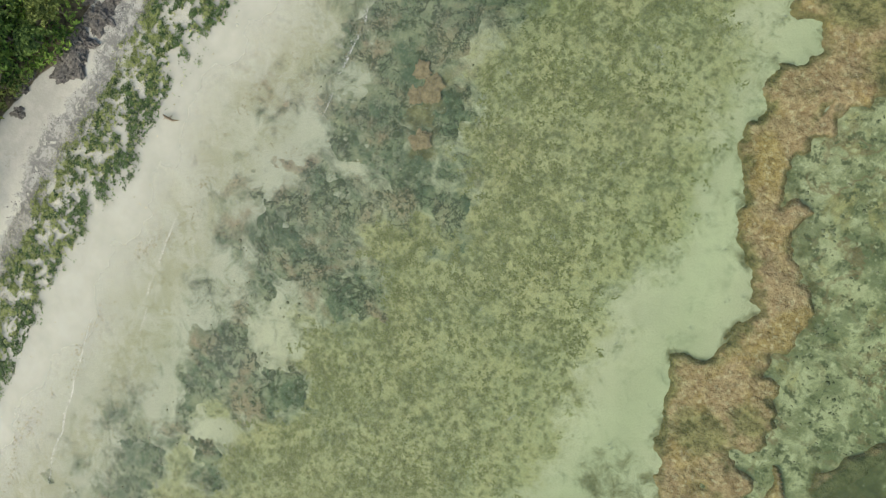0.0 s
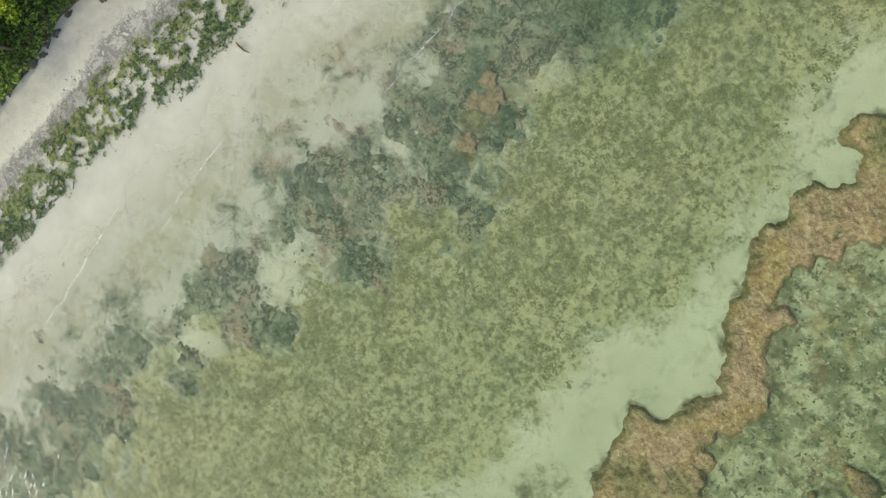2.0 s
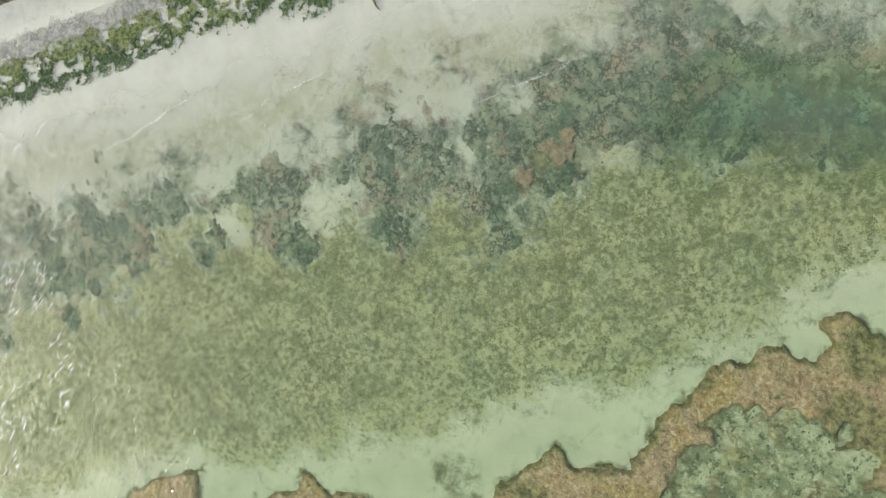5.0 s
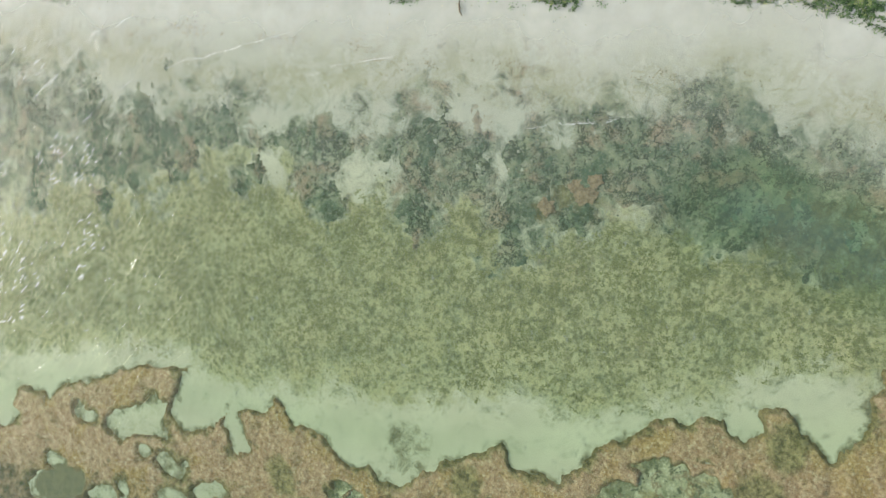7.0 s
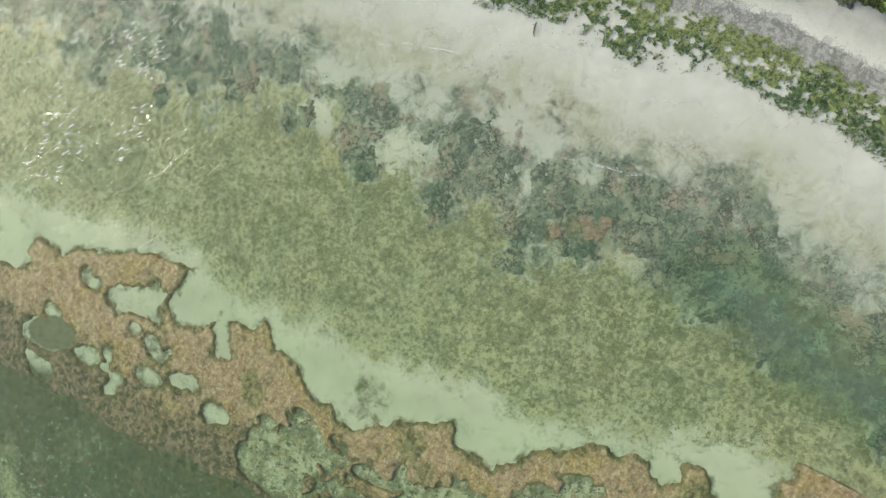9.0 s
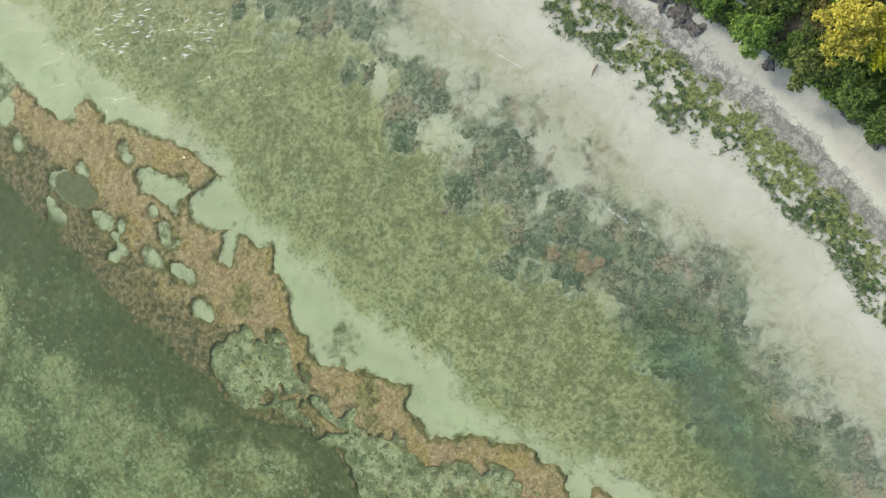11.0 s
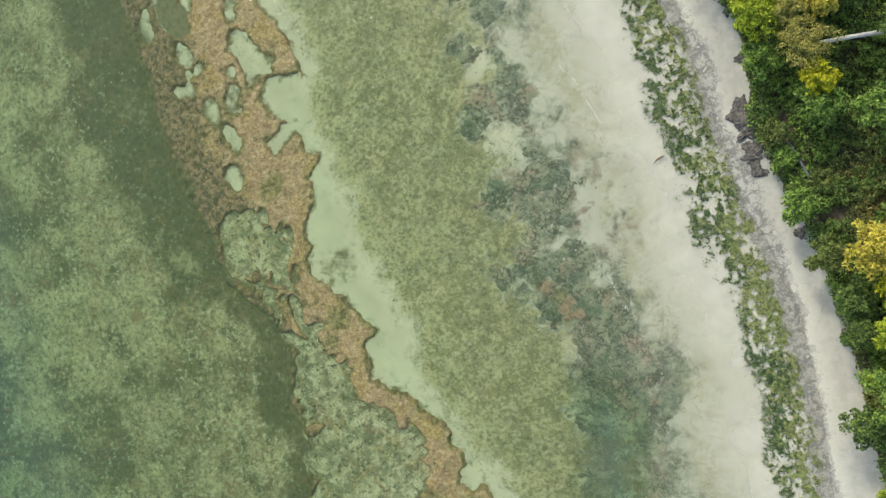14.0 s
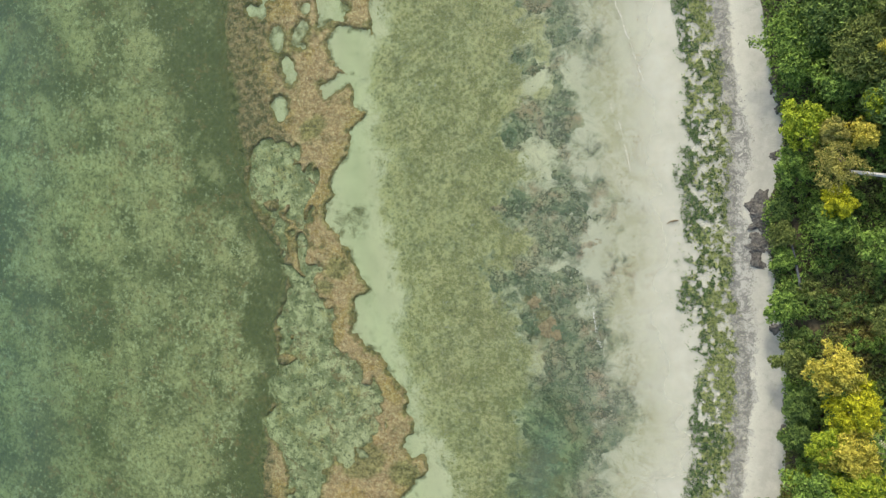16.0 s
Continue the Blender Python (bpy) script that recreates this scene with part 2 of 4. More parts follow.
    c = n.mix(n.blotch(flat, n.noise(0.6, 6, 0.7, 0.4), 0.22, 1.1), c, flat_c)
    c = n.mix(n.times(n.blotch(rock, n.noise(1.0, 8, 0.7, 0.6), 0.4, 2.6), 0.92), c, rock_c)
    c = n.mix(n.times(n.blotch(gravel, n.noise(0.6, 8, 0.74, 0.4), 0.10, 3.4), 0.92), c, gravel_c)
    c = n.mix(n.times(n.blotch(weed_shade, n.noise(0.7, 8, 0.74, 0.6), 0.34, 2.0), 0.85), c, weed_shade_c)
    c = n.mix(n.blotch(soil, patch, 0.1), c, soil_c)
    return n.finish(c, 0.85, n.maths("ADD", n.noise(0.08, 5), n.noise(0.5, 4)), 0.04, 0.4, 0.2)


def reef_material():
    n = Nodes("reef_rock")
    rim_shade, dark, olive = n.zones("reef")
    fade = n.zones("edge")[0]
    grain, fine, mid = n.noise(0.17, 4, 0.7), n.noise(0.32, 8, 0.76), n.noise(0.6, 6, 0.66, 0.4)
    # pinkish tan, ochre and brown crust
    c = n.mix(n.ramp(fine, 0.32, 0.68), (0.44, 0.26, 0.165), (0.78, 0.535, 0.37))
    c = n.mix(n.times(n.ramp(n.noise(2.6, 6, 0.64, 0.4), 0.48, 0.60), 0.75), c, n.mix(n.ramp(fine, 0.32, 0.68), (0.40, 0.25, 0.09), (0.70, 0.47, 0.22)))
    c = n.mix(n.times(n.ramp(n.noise(1.5, 8, 0.7, 0.4), 0.57, 0.65), 0.7), c, n.mix(fine, (0.19, 0.14, 0.07), (0.38, 0.28, 0.15)))
    c = n.mix(n.times(n.dots(0.22, 0.26, 6, 0.07), 0.55), c, (0.27, 0.17, 0.10))
    c = n.mix(n.times(n.dots(0.18, 0.26, 5, 0.06), 0.65), c, (0.90, 0.72, 0.53))
    c = n.mix(n.times(n.ramp(grain, 0.52, 0.64), 0.42), c, (0.25, 0.155, 0.09))
    c = n.mix(n.times(n.ramp(grain, 0.46, 0.36), 0.35), c, (0.84, 0.64, 0.47))
    pits = n.add("ShaderNodeTexVoronoi", Vector=n.where, Scale=0.8)
    c = n.mix(n.times(n.ramp(pits.outputs["Distance"], 0.17, 0.10), 0.55), c, (0.17, 0.14, 0.09))
    c = n.mix(n.times(n.blotch(olive, mid, 0.3, 1.2), 0.85), c, n.mix(n.ramp(fine, 0.36, 0.64), (0.12, 0.12, 0.05), (0.50, 0.41, 0.21)))
    c = n.mix(n.times(n.blotch(dark, n.noise(0.6, 8, 0.72, 0.5), 0.3, 2.6), 0.85), c,
              n.mix(n.ramp(n.noise(0.36, 7, 0.68, 0.3), 0.42, 0.60), (0.09, 0.10, 0.055), n.mix(fine, (0.26, 0.175, 0.11), (0.54, 0.38, 0.27))))
    # undercut shade put into the colour of the crust's edge
    c = n.mix(n.times(n.blotch(rim_shade, n.noise(0.4, 6, 0.7), 0.35, 0.9), 0.85), c, n.mix(n.ramp(fine, 0.35, 0.65), (0.11, 0.105, 0.05), (0.33, 0.26, 0.13)))
    sunk = n.mix(n.ramp(n.noise(0.5, 7, 0.7), 0.36, 0.64), (0.10, 0.115, 0.055), (0.25, 0.235, 0.13))
    c = n.mix(n.blotch(fade, n.noise(0.6, 8, 0.72, 0.5), 0.25, 1.5), c, sunk)
    return n.finish(c, 0.9, n.maths("ADD", n.noise(0.16, 5, 0.65), n.times(n.noise(0.5, 5, 0.6), 1.2)), 0.12, 1.0, 0.2)


def rough_material(name, dark, light, grain=0.1, roughness=0.85, specular=0.3, each=0.5):
    """Speckled material that also differs from piece to piece."""
    n = Nodes(name)
    g = n.tree.nodes.new("ShaderNodeNewGeometry")
    v = n.maths("ADD", n.maths("MULTIPLY", n.noise(grain, 5, 0.6), 1.0 - each), n.maths("MULTIPLY", g.outputs["Random Per Island"], each))
    c = n.mix(n.ramp(v, 0.22, 0.78), dark, light)
    return n.finish(c, roughness, n.noise(grain * 0.6, 4), grain * 0.3, 0.5, specular)


def leaf_material(name, dark, light, patch=0.5, each=0.5, low=0.2, high=0.8):
    n = Nodes(name)
    g = n.tree.nodes.new("ShaderNodeNewGeometry")
    v = n.maths("ADD", n.maths("MULTIPLY", n.noise(patch, 3), 1.0 - each), n.maths("MULTIPLY", g.outputs["Random Per Island"], each))
    c = n.mix(n.ramp(v, low, high), dark, light)
    b = n.add("ShaderNodeBsdfPrincipled", Roughness=0.55)
    n.put(b.inputs["Base Color"], c)
    b.inputs["Specular IOR Level"].default_value = 0.25
    t = n.add("ShaderNodeBsdfTranslucent", Color=c)
    m = n.add("ShaderNodeMixShader")
    m.inputs[0].default_value = 0.3
    n.tree.links.new(b.outputs[0], m.inputs[1])
    n.tree.links.new(t.outputs[0], m.inputs[2])
    n.tree.links.new(m.outputs[0], n.out.inputs["Surface"])
    return n.mat


def water_material():
    """Clear shallow sea: tint by the depth below it, painted haze with stirred-up sand, gloss by Fresnel."""
    n = Nodes("sea_water")
    depth, silt_haze, chop = n.zones("sea")
    d = n.maths("MULTIPLY", depth, 4.0)

    def through_water(k):
        return n.maths("POWER", math.exp(-k), d)
    tint = n.add("ShaderNodeCombineColor", Red=through_water(0.245), Green=through_water(0.07), Blue=through_water(0.25))
    clear = n.add("ShaderNodeBsdfTransparent", Color=tint.outputs[0])
    # diffuse layer that paints haze into the water, whiter where shallow
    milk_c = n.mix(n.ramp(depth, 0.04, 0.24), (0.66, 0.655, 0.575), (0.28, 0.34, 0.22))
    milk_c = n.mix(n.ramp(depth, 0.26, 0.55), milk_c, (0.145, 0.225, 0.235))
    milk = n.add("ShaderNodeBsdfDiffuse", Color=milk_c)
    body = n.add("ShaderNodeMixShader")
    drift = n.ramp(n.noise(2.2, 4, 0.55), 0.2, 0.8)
    n.put(body.inputs[0], n.maths("MULTIPLY", silt_haze, n.maths("ADD", n.maths("MULTIPLY", drift, 0.35), 0.65)))
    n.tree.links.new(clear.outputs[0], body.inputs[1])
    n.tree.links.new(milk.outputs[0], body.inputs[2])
    small = n.add("ShaderNodeTexNoise", Vector=n.where, Scale=4.5, Detail=3.0, Roughness=0.5, Distortion=0.4)
    stretch = n.add("ShaderNodeMapping", Vector=n.where, Scale=(2.8, 1.0, 1.0), Rotation=(0.0, 0.0, -0.65))
    stretch.vector_type = "TEXTURE"
    long = n.add("ShaderNodeTexNoise", Vector=stretch.outputs[0], Scale=1.5, Detail=2.0, Roughness=0.45, Distortion=0.5)
    crest = n.ramp(long.outputs["Fac"], 0.50, 0.66)
    h = n.maths("ADD", n.times(small.outputs["Fac"], 0.009), n.times(crest, 0.056))
    h = n.times(h, n.maths("ADD", n.times(chop, 1.0), 0.06))
    bump = n.add("ShaderNodeBump", Height=h, Distance=1.0, Strength=1.0)
    gloss = n.add("ShaderNodeBsdfGlossy", Roughness=0.025)
    fres = n.add("ShaderNodeFresnel", IOR=1.33)
    n.tree.links.new(bump.outputs[0], gloss.inputs["Normal"])
    n.tree.links.new(bump.outputs[0], fres.inputs["Normal"])
    top = n.add("ShaderNodeMixShader")
    n.tree.links.new(fres.outputs[0], top.inputs[0])
    n.tree.links.new(body.outputs[0], top.inputs[1])
    n.tree.links.new(gloss.outputs[0], top.inputs[2])
    n.tree.links.new(top.outputs[0], n.out.inputs["Surface"])
    return n.mat


def shelf_material():
    n = Nodes("shelf_rock")
    cover = n.zones("shelf")[1]
    fine = n.noise(0.12, 6, 0.66)
    bare = n.mix(fine, (0.46, 0.45, 0.34), (0.56, 0.545, 0.44))
    c = n.mix(n.blotch(cover, n.noise(0.6, 8, 0.72, 0.5), 0.4, 1.5), bare, rock_colour(n))
    return n.finish(c, 0.9, n.maths("ADD", fine, n.noise(0.5, 5, 0.6, 0.6)), 0.05, 0.7, 0.2)


SHELF = shelf_material()
GROUND = ground_material()
REEF = reef_material()
WATER = water_material()
RUBBLE = rough_material("coral_rubble", (0.15, 0.16, 0.10), (0.42, 0.40, 0.29), 0.12)
PEBBLE = rough_material("grey_pebble", (0.22, 0.216, 0.195), (0.42, 0.41, 0.37), 0.1)
SHORE_ROCK = rough_material("dark_shore_rock", (0.05, 0.047, 0.043), (0.235, 0.22, 0.195), 0.16, each=0.1)
GRASS = leaf_material("seagrass", (0.225, 0.235, 0.11), (0.39, 0.39, 0.20), 0.35)
WEED_DARK = leaf_material("green_seaweed", (0.024, 0.052, 0.018), (0.14, 0.225, 0.075), 0.22, 0.2, 0.34, 0.66)
WEED_PALE = leaf_material("yellow_green_seaweed", (0.09, 0.13, 0.035), (0.42, 0.47, 0.18), 0.20, 0.2, 0.34, 0.66)
BARK = rough_material("bark", (0.09, 0.065, 0.045), (0.30, 0.25, 0.19), 0.12, each=0.1)
PALM_BARK = rough_material("pale_palm_bark", (0.42, 0.40, 0.36), (0.68, 0.66, 0.60), 0.2, each=0.1)
LOG_GREY = rough_material("weathered_grey_wood", (0.06, 0.065, 0.07), (0.22, 0.23, 0.24), 0.1, each=0.2)
DRIFTWOOD = rough_material("brown_driftwood", (0.10, 0.075, 0.045), (0.27, 0.21, 0.14), 0.08, each=0.2)
ORANGE = rough_material("orange_coral_rock", (0.20, 0.15, 0.095), (0.46, 0.35, 0.235), 0.2, each=0.1)
DEBRIS = rough_material("brown_debris", (0.15, 0.14, 0.075), (0.36, 0.32, 0.21), 0.1)
# white of the foam lines, also used for the painted sun glints
FOAM_GLINT = rough_material("foam_and_glint", (0.75, 0.76, 0.74), (0.88, 0.88, 0.86), 0.05)
LEAVES = {
    "green": leaf_material("green_leaf", (0.045, 0.10, 0.022), (0.34, 0.50, 0.10)),
    "dark": leaf_material("dark_green_leaf", (0.034, 0.075, 0.022), (0.24, 0.35, 0.085)),
    "lime": leaf_material("lime_leaf", (0.12, 0.20, 0.015), (0.52, 0.60, 0.06)),
    "yellow": leaf_material("yellow_leaf", (0.22, 0.26, 0.014), (0.76, 0.73, 0.045)),
    "gold": leaf_material("golden_leaf", (0.26, 0.25, 0.03), (0.78, 0.68, 0.13)),
    "tan": leaf_material("tan_leaf", (0.19, 0.20, 0.04), (0.56, 0.51, 0.15)),
    "olive": leaf_material("olive_leaf", (0.06, 0.09, 0.022), (0.29, 0.345, 0.095)),
    "brown": leaf_material("brown_fern", (0.11, 0.105, 0.03), (0.34, 0.31, 0.09)),
}

# ---------------------------------------------------------------- plan of the shore (south to north)
REEF_NORTH = [(-10.72, 42.26), (-9.78, 33.91), (-9.22, 28.45), (-9.35, 27.34), (-8.89, 25.82), (-8.17, 25.03), (-7.78, 25.60), (-6.46, 25.24), (-6.59, 24.05),
              (-6.74, 23.11), (-5.83, 22.21), (-5.64, 21.04), (-5.13, 19.83), (-4.45, 18.59), (-3.70, 16.44), (-3.65, 14.60)]
REEF_MIDDLE = [(-4.71, 15.00), (-6.07, 15.09), (-6.78, 14.47), (-6.63, 13.26), (-5.89, 12.60), (-5.25, 12.07), (-6.00, 12.02), (-6.43, 11.65), (-7.51, 11.50),
               (-7.52, 10.81), (-6.66, 10.67), (-5.80, 11.22), (-5.26, 11.49), (-4.95, 10.69), (-5.07, 9.91), (-4.23, 9.38), (-4.98, 8.43), (-5.53, 7.47),
               (-5.43, 6.38), (-6.41, 5.51), (-6.75, 4.43), (-6.44, 3.53), (-6.99, 2.73), (-7.11, 1.63), (-6.14, 1.33)]
REEF_SOUTH = [(-6.45, 0.90), (-5.56, 0.06), (-4.02, -2.70), (-5.15, -3.74), (-5.31, -5.74), (-4.68, -6.37), (-3.37, -7.06), (-2.77, -8.22), (-1.60, -9.40),
              (-1.16, -11.05), (-0.73, -12.37), (-1.79, -13.33), (-1.23, -14.19), (0.14, -13.89)]
REEF_FAR_SOUTH = [(0.09, -13.28), (0.03, -14.28), (-0.00, -15.35), (-0.85, -15.86), (-1.26, -16.50), (-1.97, -17.05), (-1.27, -17.62), (0.11, -18.29), (0.95, -17.98),
                  (2.59, -18.23), (2.87, -18.47), (3.67, -19.67), (3.07, -21.97), (4.07, -27.47)]
REEF_SEAWARD = [(-11.00, -34.00), (-12.50, -22.00), (-13.00, -16.00), (-12.80, -12.73), (-12.00, -10.85), (-11.50, -8.22), (-12.00, -6.16), (-11.60, -4.10), (-10.80, -2.03),
                (-11.40, 0.02), (-13.80, 3.11), (-14.20, 5.59), (-15.08, 9.63), (-15.37, 12.42), (-15.64, 16.89), (-15.92, 23.13), (-15.82, 28.07), (-17.07, 43.13)]
REEF_OUTLINE = REEF_NORTH + REEF_MIDDLE + REEF_SOUTH + REEF_FAR_SOUTH + REEF_SEAWARD
FLAT_WEST = [(-12.20, 7.30), (-13.05, 6.10), (-13.20, 4.10), (-12.50, 2.70), (-11.40, 1.70), (-10.60, -0.40), (-10.00, -2.30), (-10.70, -4.10), (-11.10, -5.40),
             (-10.70, -7.20), (-11.10, -10.00), (-11.90, -12.40), (-11.00, -13.50), (-10.10, -15.60), (-10.50, -17.70), (-8.50, -18.50)]
FLAT_EAST = [(-7.60, -15.60), (-6.40, -14.30), (-4.70, -13.80), (-3.70, -12.40), (-3.50, -10.90), (-3.90, -9.70), (-5.00, -8.50), (-6.20, -7.90), (-6.60, -6.80),
             (-6.90, -5.70), (-7.30, -4.40), (-8.20, -3.20), (-8.30, -2.30), (-7.50, -1.40), (-8.20, -0.30), (-8.60, 1.00), (-8.95, 2.40), (-8.40, 4.00),
             (-8.80, 5.50), (-9.70, 6.20), (-10.80, 6.60)]
FLAT_OUTLINE = FLAT_WEST + FLAT_EAST
POOL = [(-7.65, 19.21), (-6.75, 18.76), (-6.17, 17.33), (-5.44, 16.32), (-5.90, 15.65), (-6.84, 15.48), (-7.68, 15.42), (-7.65, 16.47), (-8.02, 17.96)]
# sand holes in the reef: x, y, half widths, turn
HOLES = [(-10.78, 14.61, 0.50, 0.83, 15), (-9.05, 15.06, 0.46, 0.83, -10), (-9.91, 12.53, 0.47, 0.84, 10), (-10.62, 9.95, 0.53, 0.80, -25), (-11.73, 17.72, 0.28, 0.36, 40), (-12.64, 16.93, 0.52, 0.35, 20),
         (-8.70, 14.14, 0.19, 0.19, 0), (-8.73, 16.66, 0.28, 0.34, 0), (-11.72, 22.08, 0.97, 1.94, 18), (-13.90, 22.01, 0.58, 1.15, -10), (-11.79, 19.11, 0.59, 0.89, 15), (-10.97, 17.66, 0.36, 0.28, 15),
         (-12.09, 16.89, 0.32, 0.52, 0), (-10.33, 22.33, 0.45, 0.68, -20), (-7.29, 20.58, 0.39, 0.67, -15), (-11.66, 29.57, 1.08, 0.96, 0), (-12.45, 27.25, 0.42, 0.59, 0)]
SAND_SPOTS = [(7.74, 5.92, 0.84, 2.14, 0), (7.67, 10.44, 0.83, 0.74, 0), (9.21, -0.76, 1.30, 0.56, 10), (11.31, -0.83, 0.91, 1.09, 0), (9.87, 5.77, 0.46, 1.10, 60), (10.06, 11.23, 0.55, 1.09, 0)]
ROCK_SPOTS = [(11.04, -5.90, 1.47, 2.02, 0), (8.55, -4.39, 1.12, 1.49, 20), (9.51, 8.34, 1.10, 1.65, 0), (8.53, 13.08, 1.48, 1.38, 0), (9.31, 2.48, 1.48, 1.48, 0), (7.73, 17.11, 1.30, 2.71, 0)]
HALO = [(-26.2, 1.9), (-16.0, 0.9), (-12.8, -0.1), (-8.8, -1.5), (-5.9, -2.5), (-1.9, -2.5), (2.0, -3.8), (9.4, -3.8), (17.3, -3.7), (28.3, -5.5),
        (41.7, -6.9)]
GRASS_EDGE = [(-26.8, 5.4), (-16.1, 5.7), (-14.2, 6.8), (-9.3, 7.1), (-3.7, 6.5), (1.9, 6.5), (8.9, 6.5), (16.6, 6.1), (25.0, 4.6), (40.3, 3.3)]
ROCK_EDGE = [(-26.7, 12.0), (-13.8, 12.6), (-9.9, 13.5), (-8.6, 12.3), (-5.4, 12.1), (-1.7, 12.5), (1.9, 12.2), (4.6, 11.9), (8.3, 11.2), (11.9, 11.1),
             (16.7, 11.2), (26.0, 11.9), (42.2, 11.8)]
WEED_IN = [(-34, 14.6), (-20, 15.8), (-16, 16.5), (-13, 17.0), (-10.5, 17.2), (-9, 17.4), (-7, 17.3), (-4.6, 17.0), (-2.6, 16.5), (0.2, 16.4),
           (3.9, 16.5), (6.6, 16.4), (9.2, 16.5), (11.7, 16.2), (14.8, 16.0), (36, 14.5)]
WEED_OUT = [(-34, 17.0), (-20, 18.0), (-14.5, 19.0), (-10.2, 19.3), (-6.9, 19.3), (-3.9, 19.3), (-1.9, 19.2), (0.2, 19.0), (3.9, 18.9), (8.2, 18.9), (11.3, 18.5),
            (14.8, 17.9), (36, 16.5)]
GRAVEL_OUT = [(-34, 18.2), (-20, 19.1), (-14.3, 20.1), (-12, 20.2), (-9.9, 20.6), (-6.5, 20.6), (-3.8, 20.6), (-0.8, 20.5), (2.2, 19.8), (4.8, 20.1), (7.2, 20.1),
              (9.9, 19.7), (11.9, 19.2), (14.7, 18.9), (36, 17.5)]
LAND_EDGE = [(-34, 20.6), (-20, 21.1), (-13.6, 21.9), (-11.4, 22.0), (-9.7, 22.1), (-6.8, 21.9), (-4.8, 21.8), (-3.1, 21.6), (-0.8, 21.2), (0.9, 20.8), (2.8, 20.8),
             (3.8, 21.3), (6.1, 21.7), (7.7, 21.7), (10.4, 21.0), (12.7, 20.8), (14.5, 20.4), (36, 19)]


def hole_field(x, y):
    best = signed(POOL, x, y)
    for cx, cy, rx, ry, turn in HOLES:
        best = np.maximum(best, oval(x, y, cx, cy, rx, ry, turn) - 0.06)
    return best


def flat_field(x, y):
    """Signed distance into the pale flat behind the reef edge; its border runs in rounded lobes."""
    lobes = np.abs(fbm(x, y, 2.2, 25, 2) - 0.5) + 0.5 * np.abs(fbm(x, y, 0.9, 26, 2) - 0.5)
    d = signed(FLAT_OUTLINE, x, y) + 2.6 * (lobes - 0.15) + 0.5 * (fbm(x, y, 0.4, 27, 3, 0.6) - 0.5)
    ridge = np.abs(fbm(x, y, 3.2, 28, 3, 0.55) - 0.5) - 0.042 + 0.03 * (fbm(x, y, 0.7, 29, 3) - 0.5)
    crossed = smooth(0.52, 0.60, fbm(x, y, 5.0, 30, 2)) + smooth(2.0, 0.4, np.abs(y + 0.6))
    return np.minimum(d, 14.0 * ridge + 6.0 * np.clip(1 - crossed, 0, 1))


def reef_field(x, y):
    """Signed distance into the reef crust, with a ragged edge."""
    wx = x + 0.8 * (fbm(x, y, 1.0, 21) - 0.5) + 0.42 * (fbm(x, y, 0.4, 22, 3, 0.65) - 0.5)
    wy = y + 0.8 * (fbm(x, y, 1.0, 23) - 0.5) + 0.42 * (fbm(x, y, 0.4, 24, 3, 0.65) - 0.5)
    d = np.minimum(signed(REEF_OUTLINE, wx, wy), -flat_field(x, y))
    return np.minimum(d, -hole_field(x + 0.85 * (wx - x), y + 0.85 * (wy - y)))


def trough(x, y):
    """A gully in the lagoon floor along the rock shelf, 0..1."""
    off = np.abs(x - line(y, [(-22.9, 6.5), (-15.9, 7.3), (-12.4, 8.6), (-8.4, 7.7)]) + 1.6 * (fbm(x, y, 2.5, 33) - 0.5))
    return smooth(3.3, 0.0, off) * smooth(-7.5, -12.5, y) * smooth(-28, -23, y)


def ground_height(x, y):
    """The bare ground: sea floor, lagoon, beach and bank."""
    shore = x - line(y, WEED_IN)
    land = x - line(y, LAND_EDGE)
    edge = np.interp(y, [-26.1, -15.9, -11.8, -1.9, 7.9, 15.0, 42.2], [0.9, -1.4, -1.6, -4.6, -5.1, -4.9, -10.5])
    prof = np.interp(shore, [-400, -60, -46, -41, -34, -29, -22, -18, -11, -5, 0, 2.8, 4.6, 6.4, 12, 60], [-40, -2.7, -1.75, -1.45, -1.28, -1.1, -0.85, -0.75, -0.7, -0.35, -0.12, -0.03, 0.12, 0.5, 0.9, 2.5])
    z = prof + 0.12 * (fbm(x, y, 3.0, 31) - 0.5) * smooth(2, -3, shore) + 0.05 * (fbm(x, y, 0.5, 32) - 0.5) * smooth(1, -4, shore)
    pool = smooth(2.5, 0.0, x - edge) * smooth(-2.0, 0.5, x - edge)
    z = z - 1.1 * trough(x, y)
    return z - 0.25 * pool + 0.25 * smooth(0.0, 2.5, land)


# ---------------------------------------------------------------- ground, one sheet to the horizon
def spaced(lo, hi, step, far):
    inner = np.arange(lo, hi + step / 2, step)
    outer = []
    d = step * 2
    p = 0.0
    while p < far:
        p += d
        d *= 1.35
        outer.append(p)
    outer = np.array(outer)
    return np.concatenate([lo - outer[::-1], inner, hi + outer])


gx, gy = spaced(-34, 34, 0.14, 2500), spaced(-30, 30, 0.14, 2500)
X, Y = np.meshgrid(gx, gy, indexing="ij")
shore = X - line(Y, WEED_IN)
reef_d = reef_field(X, Y)
flat_d = flat_field(X, Y)
Z = ground_height(X, Y)
warp = 3.4 * (fbm(X, Y, 3.0, 41, 5, 0.6) - 0.5)
ragged = 9.0 * (fbm(X, Y, 2.4, 49, 5, 0.62) - 0.5)
turf = (0.12 * smooth(-2.2, -0.4, X - line(Y, HALO) + 0.3 * ragged) + 0.88 * smooth(-0.6, 2.4, X - line(Y, HALO) + 0.4 * ragged)) * smooth(1.3, -1.3, X - line(Y, GRASS_EDGE) + ragged)
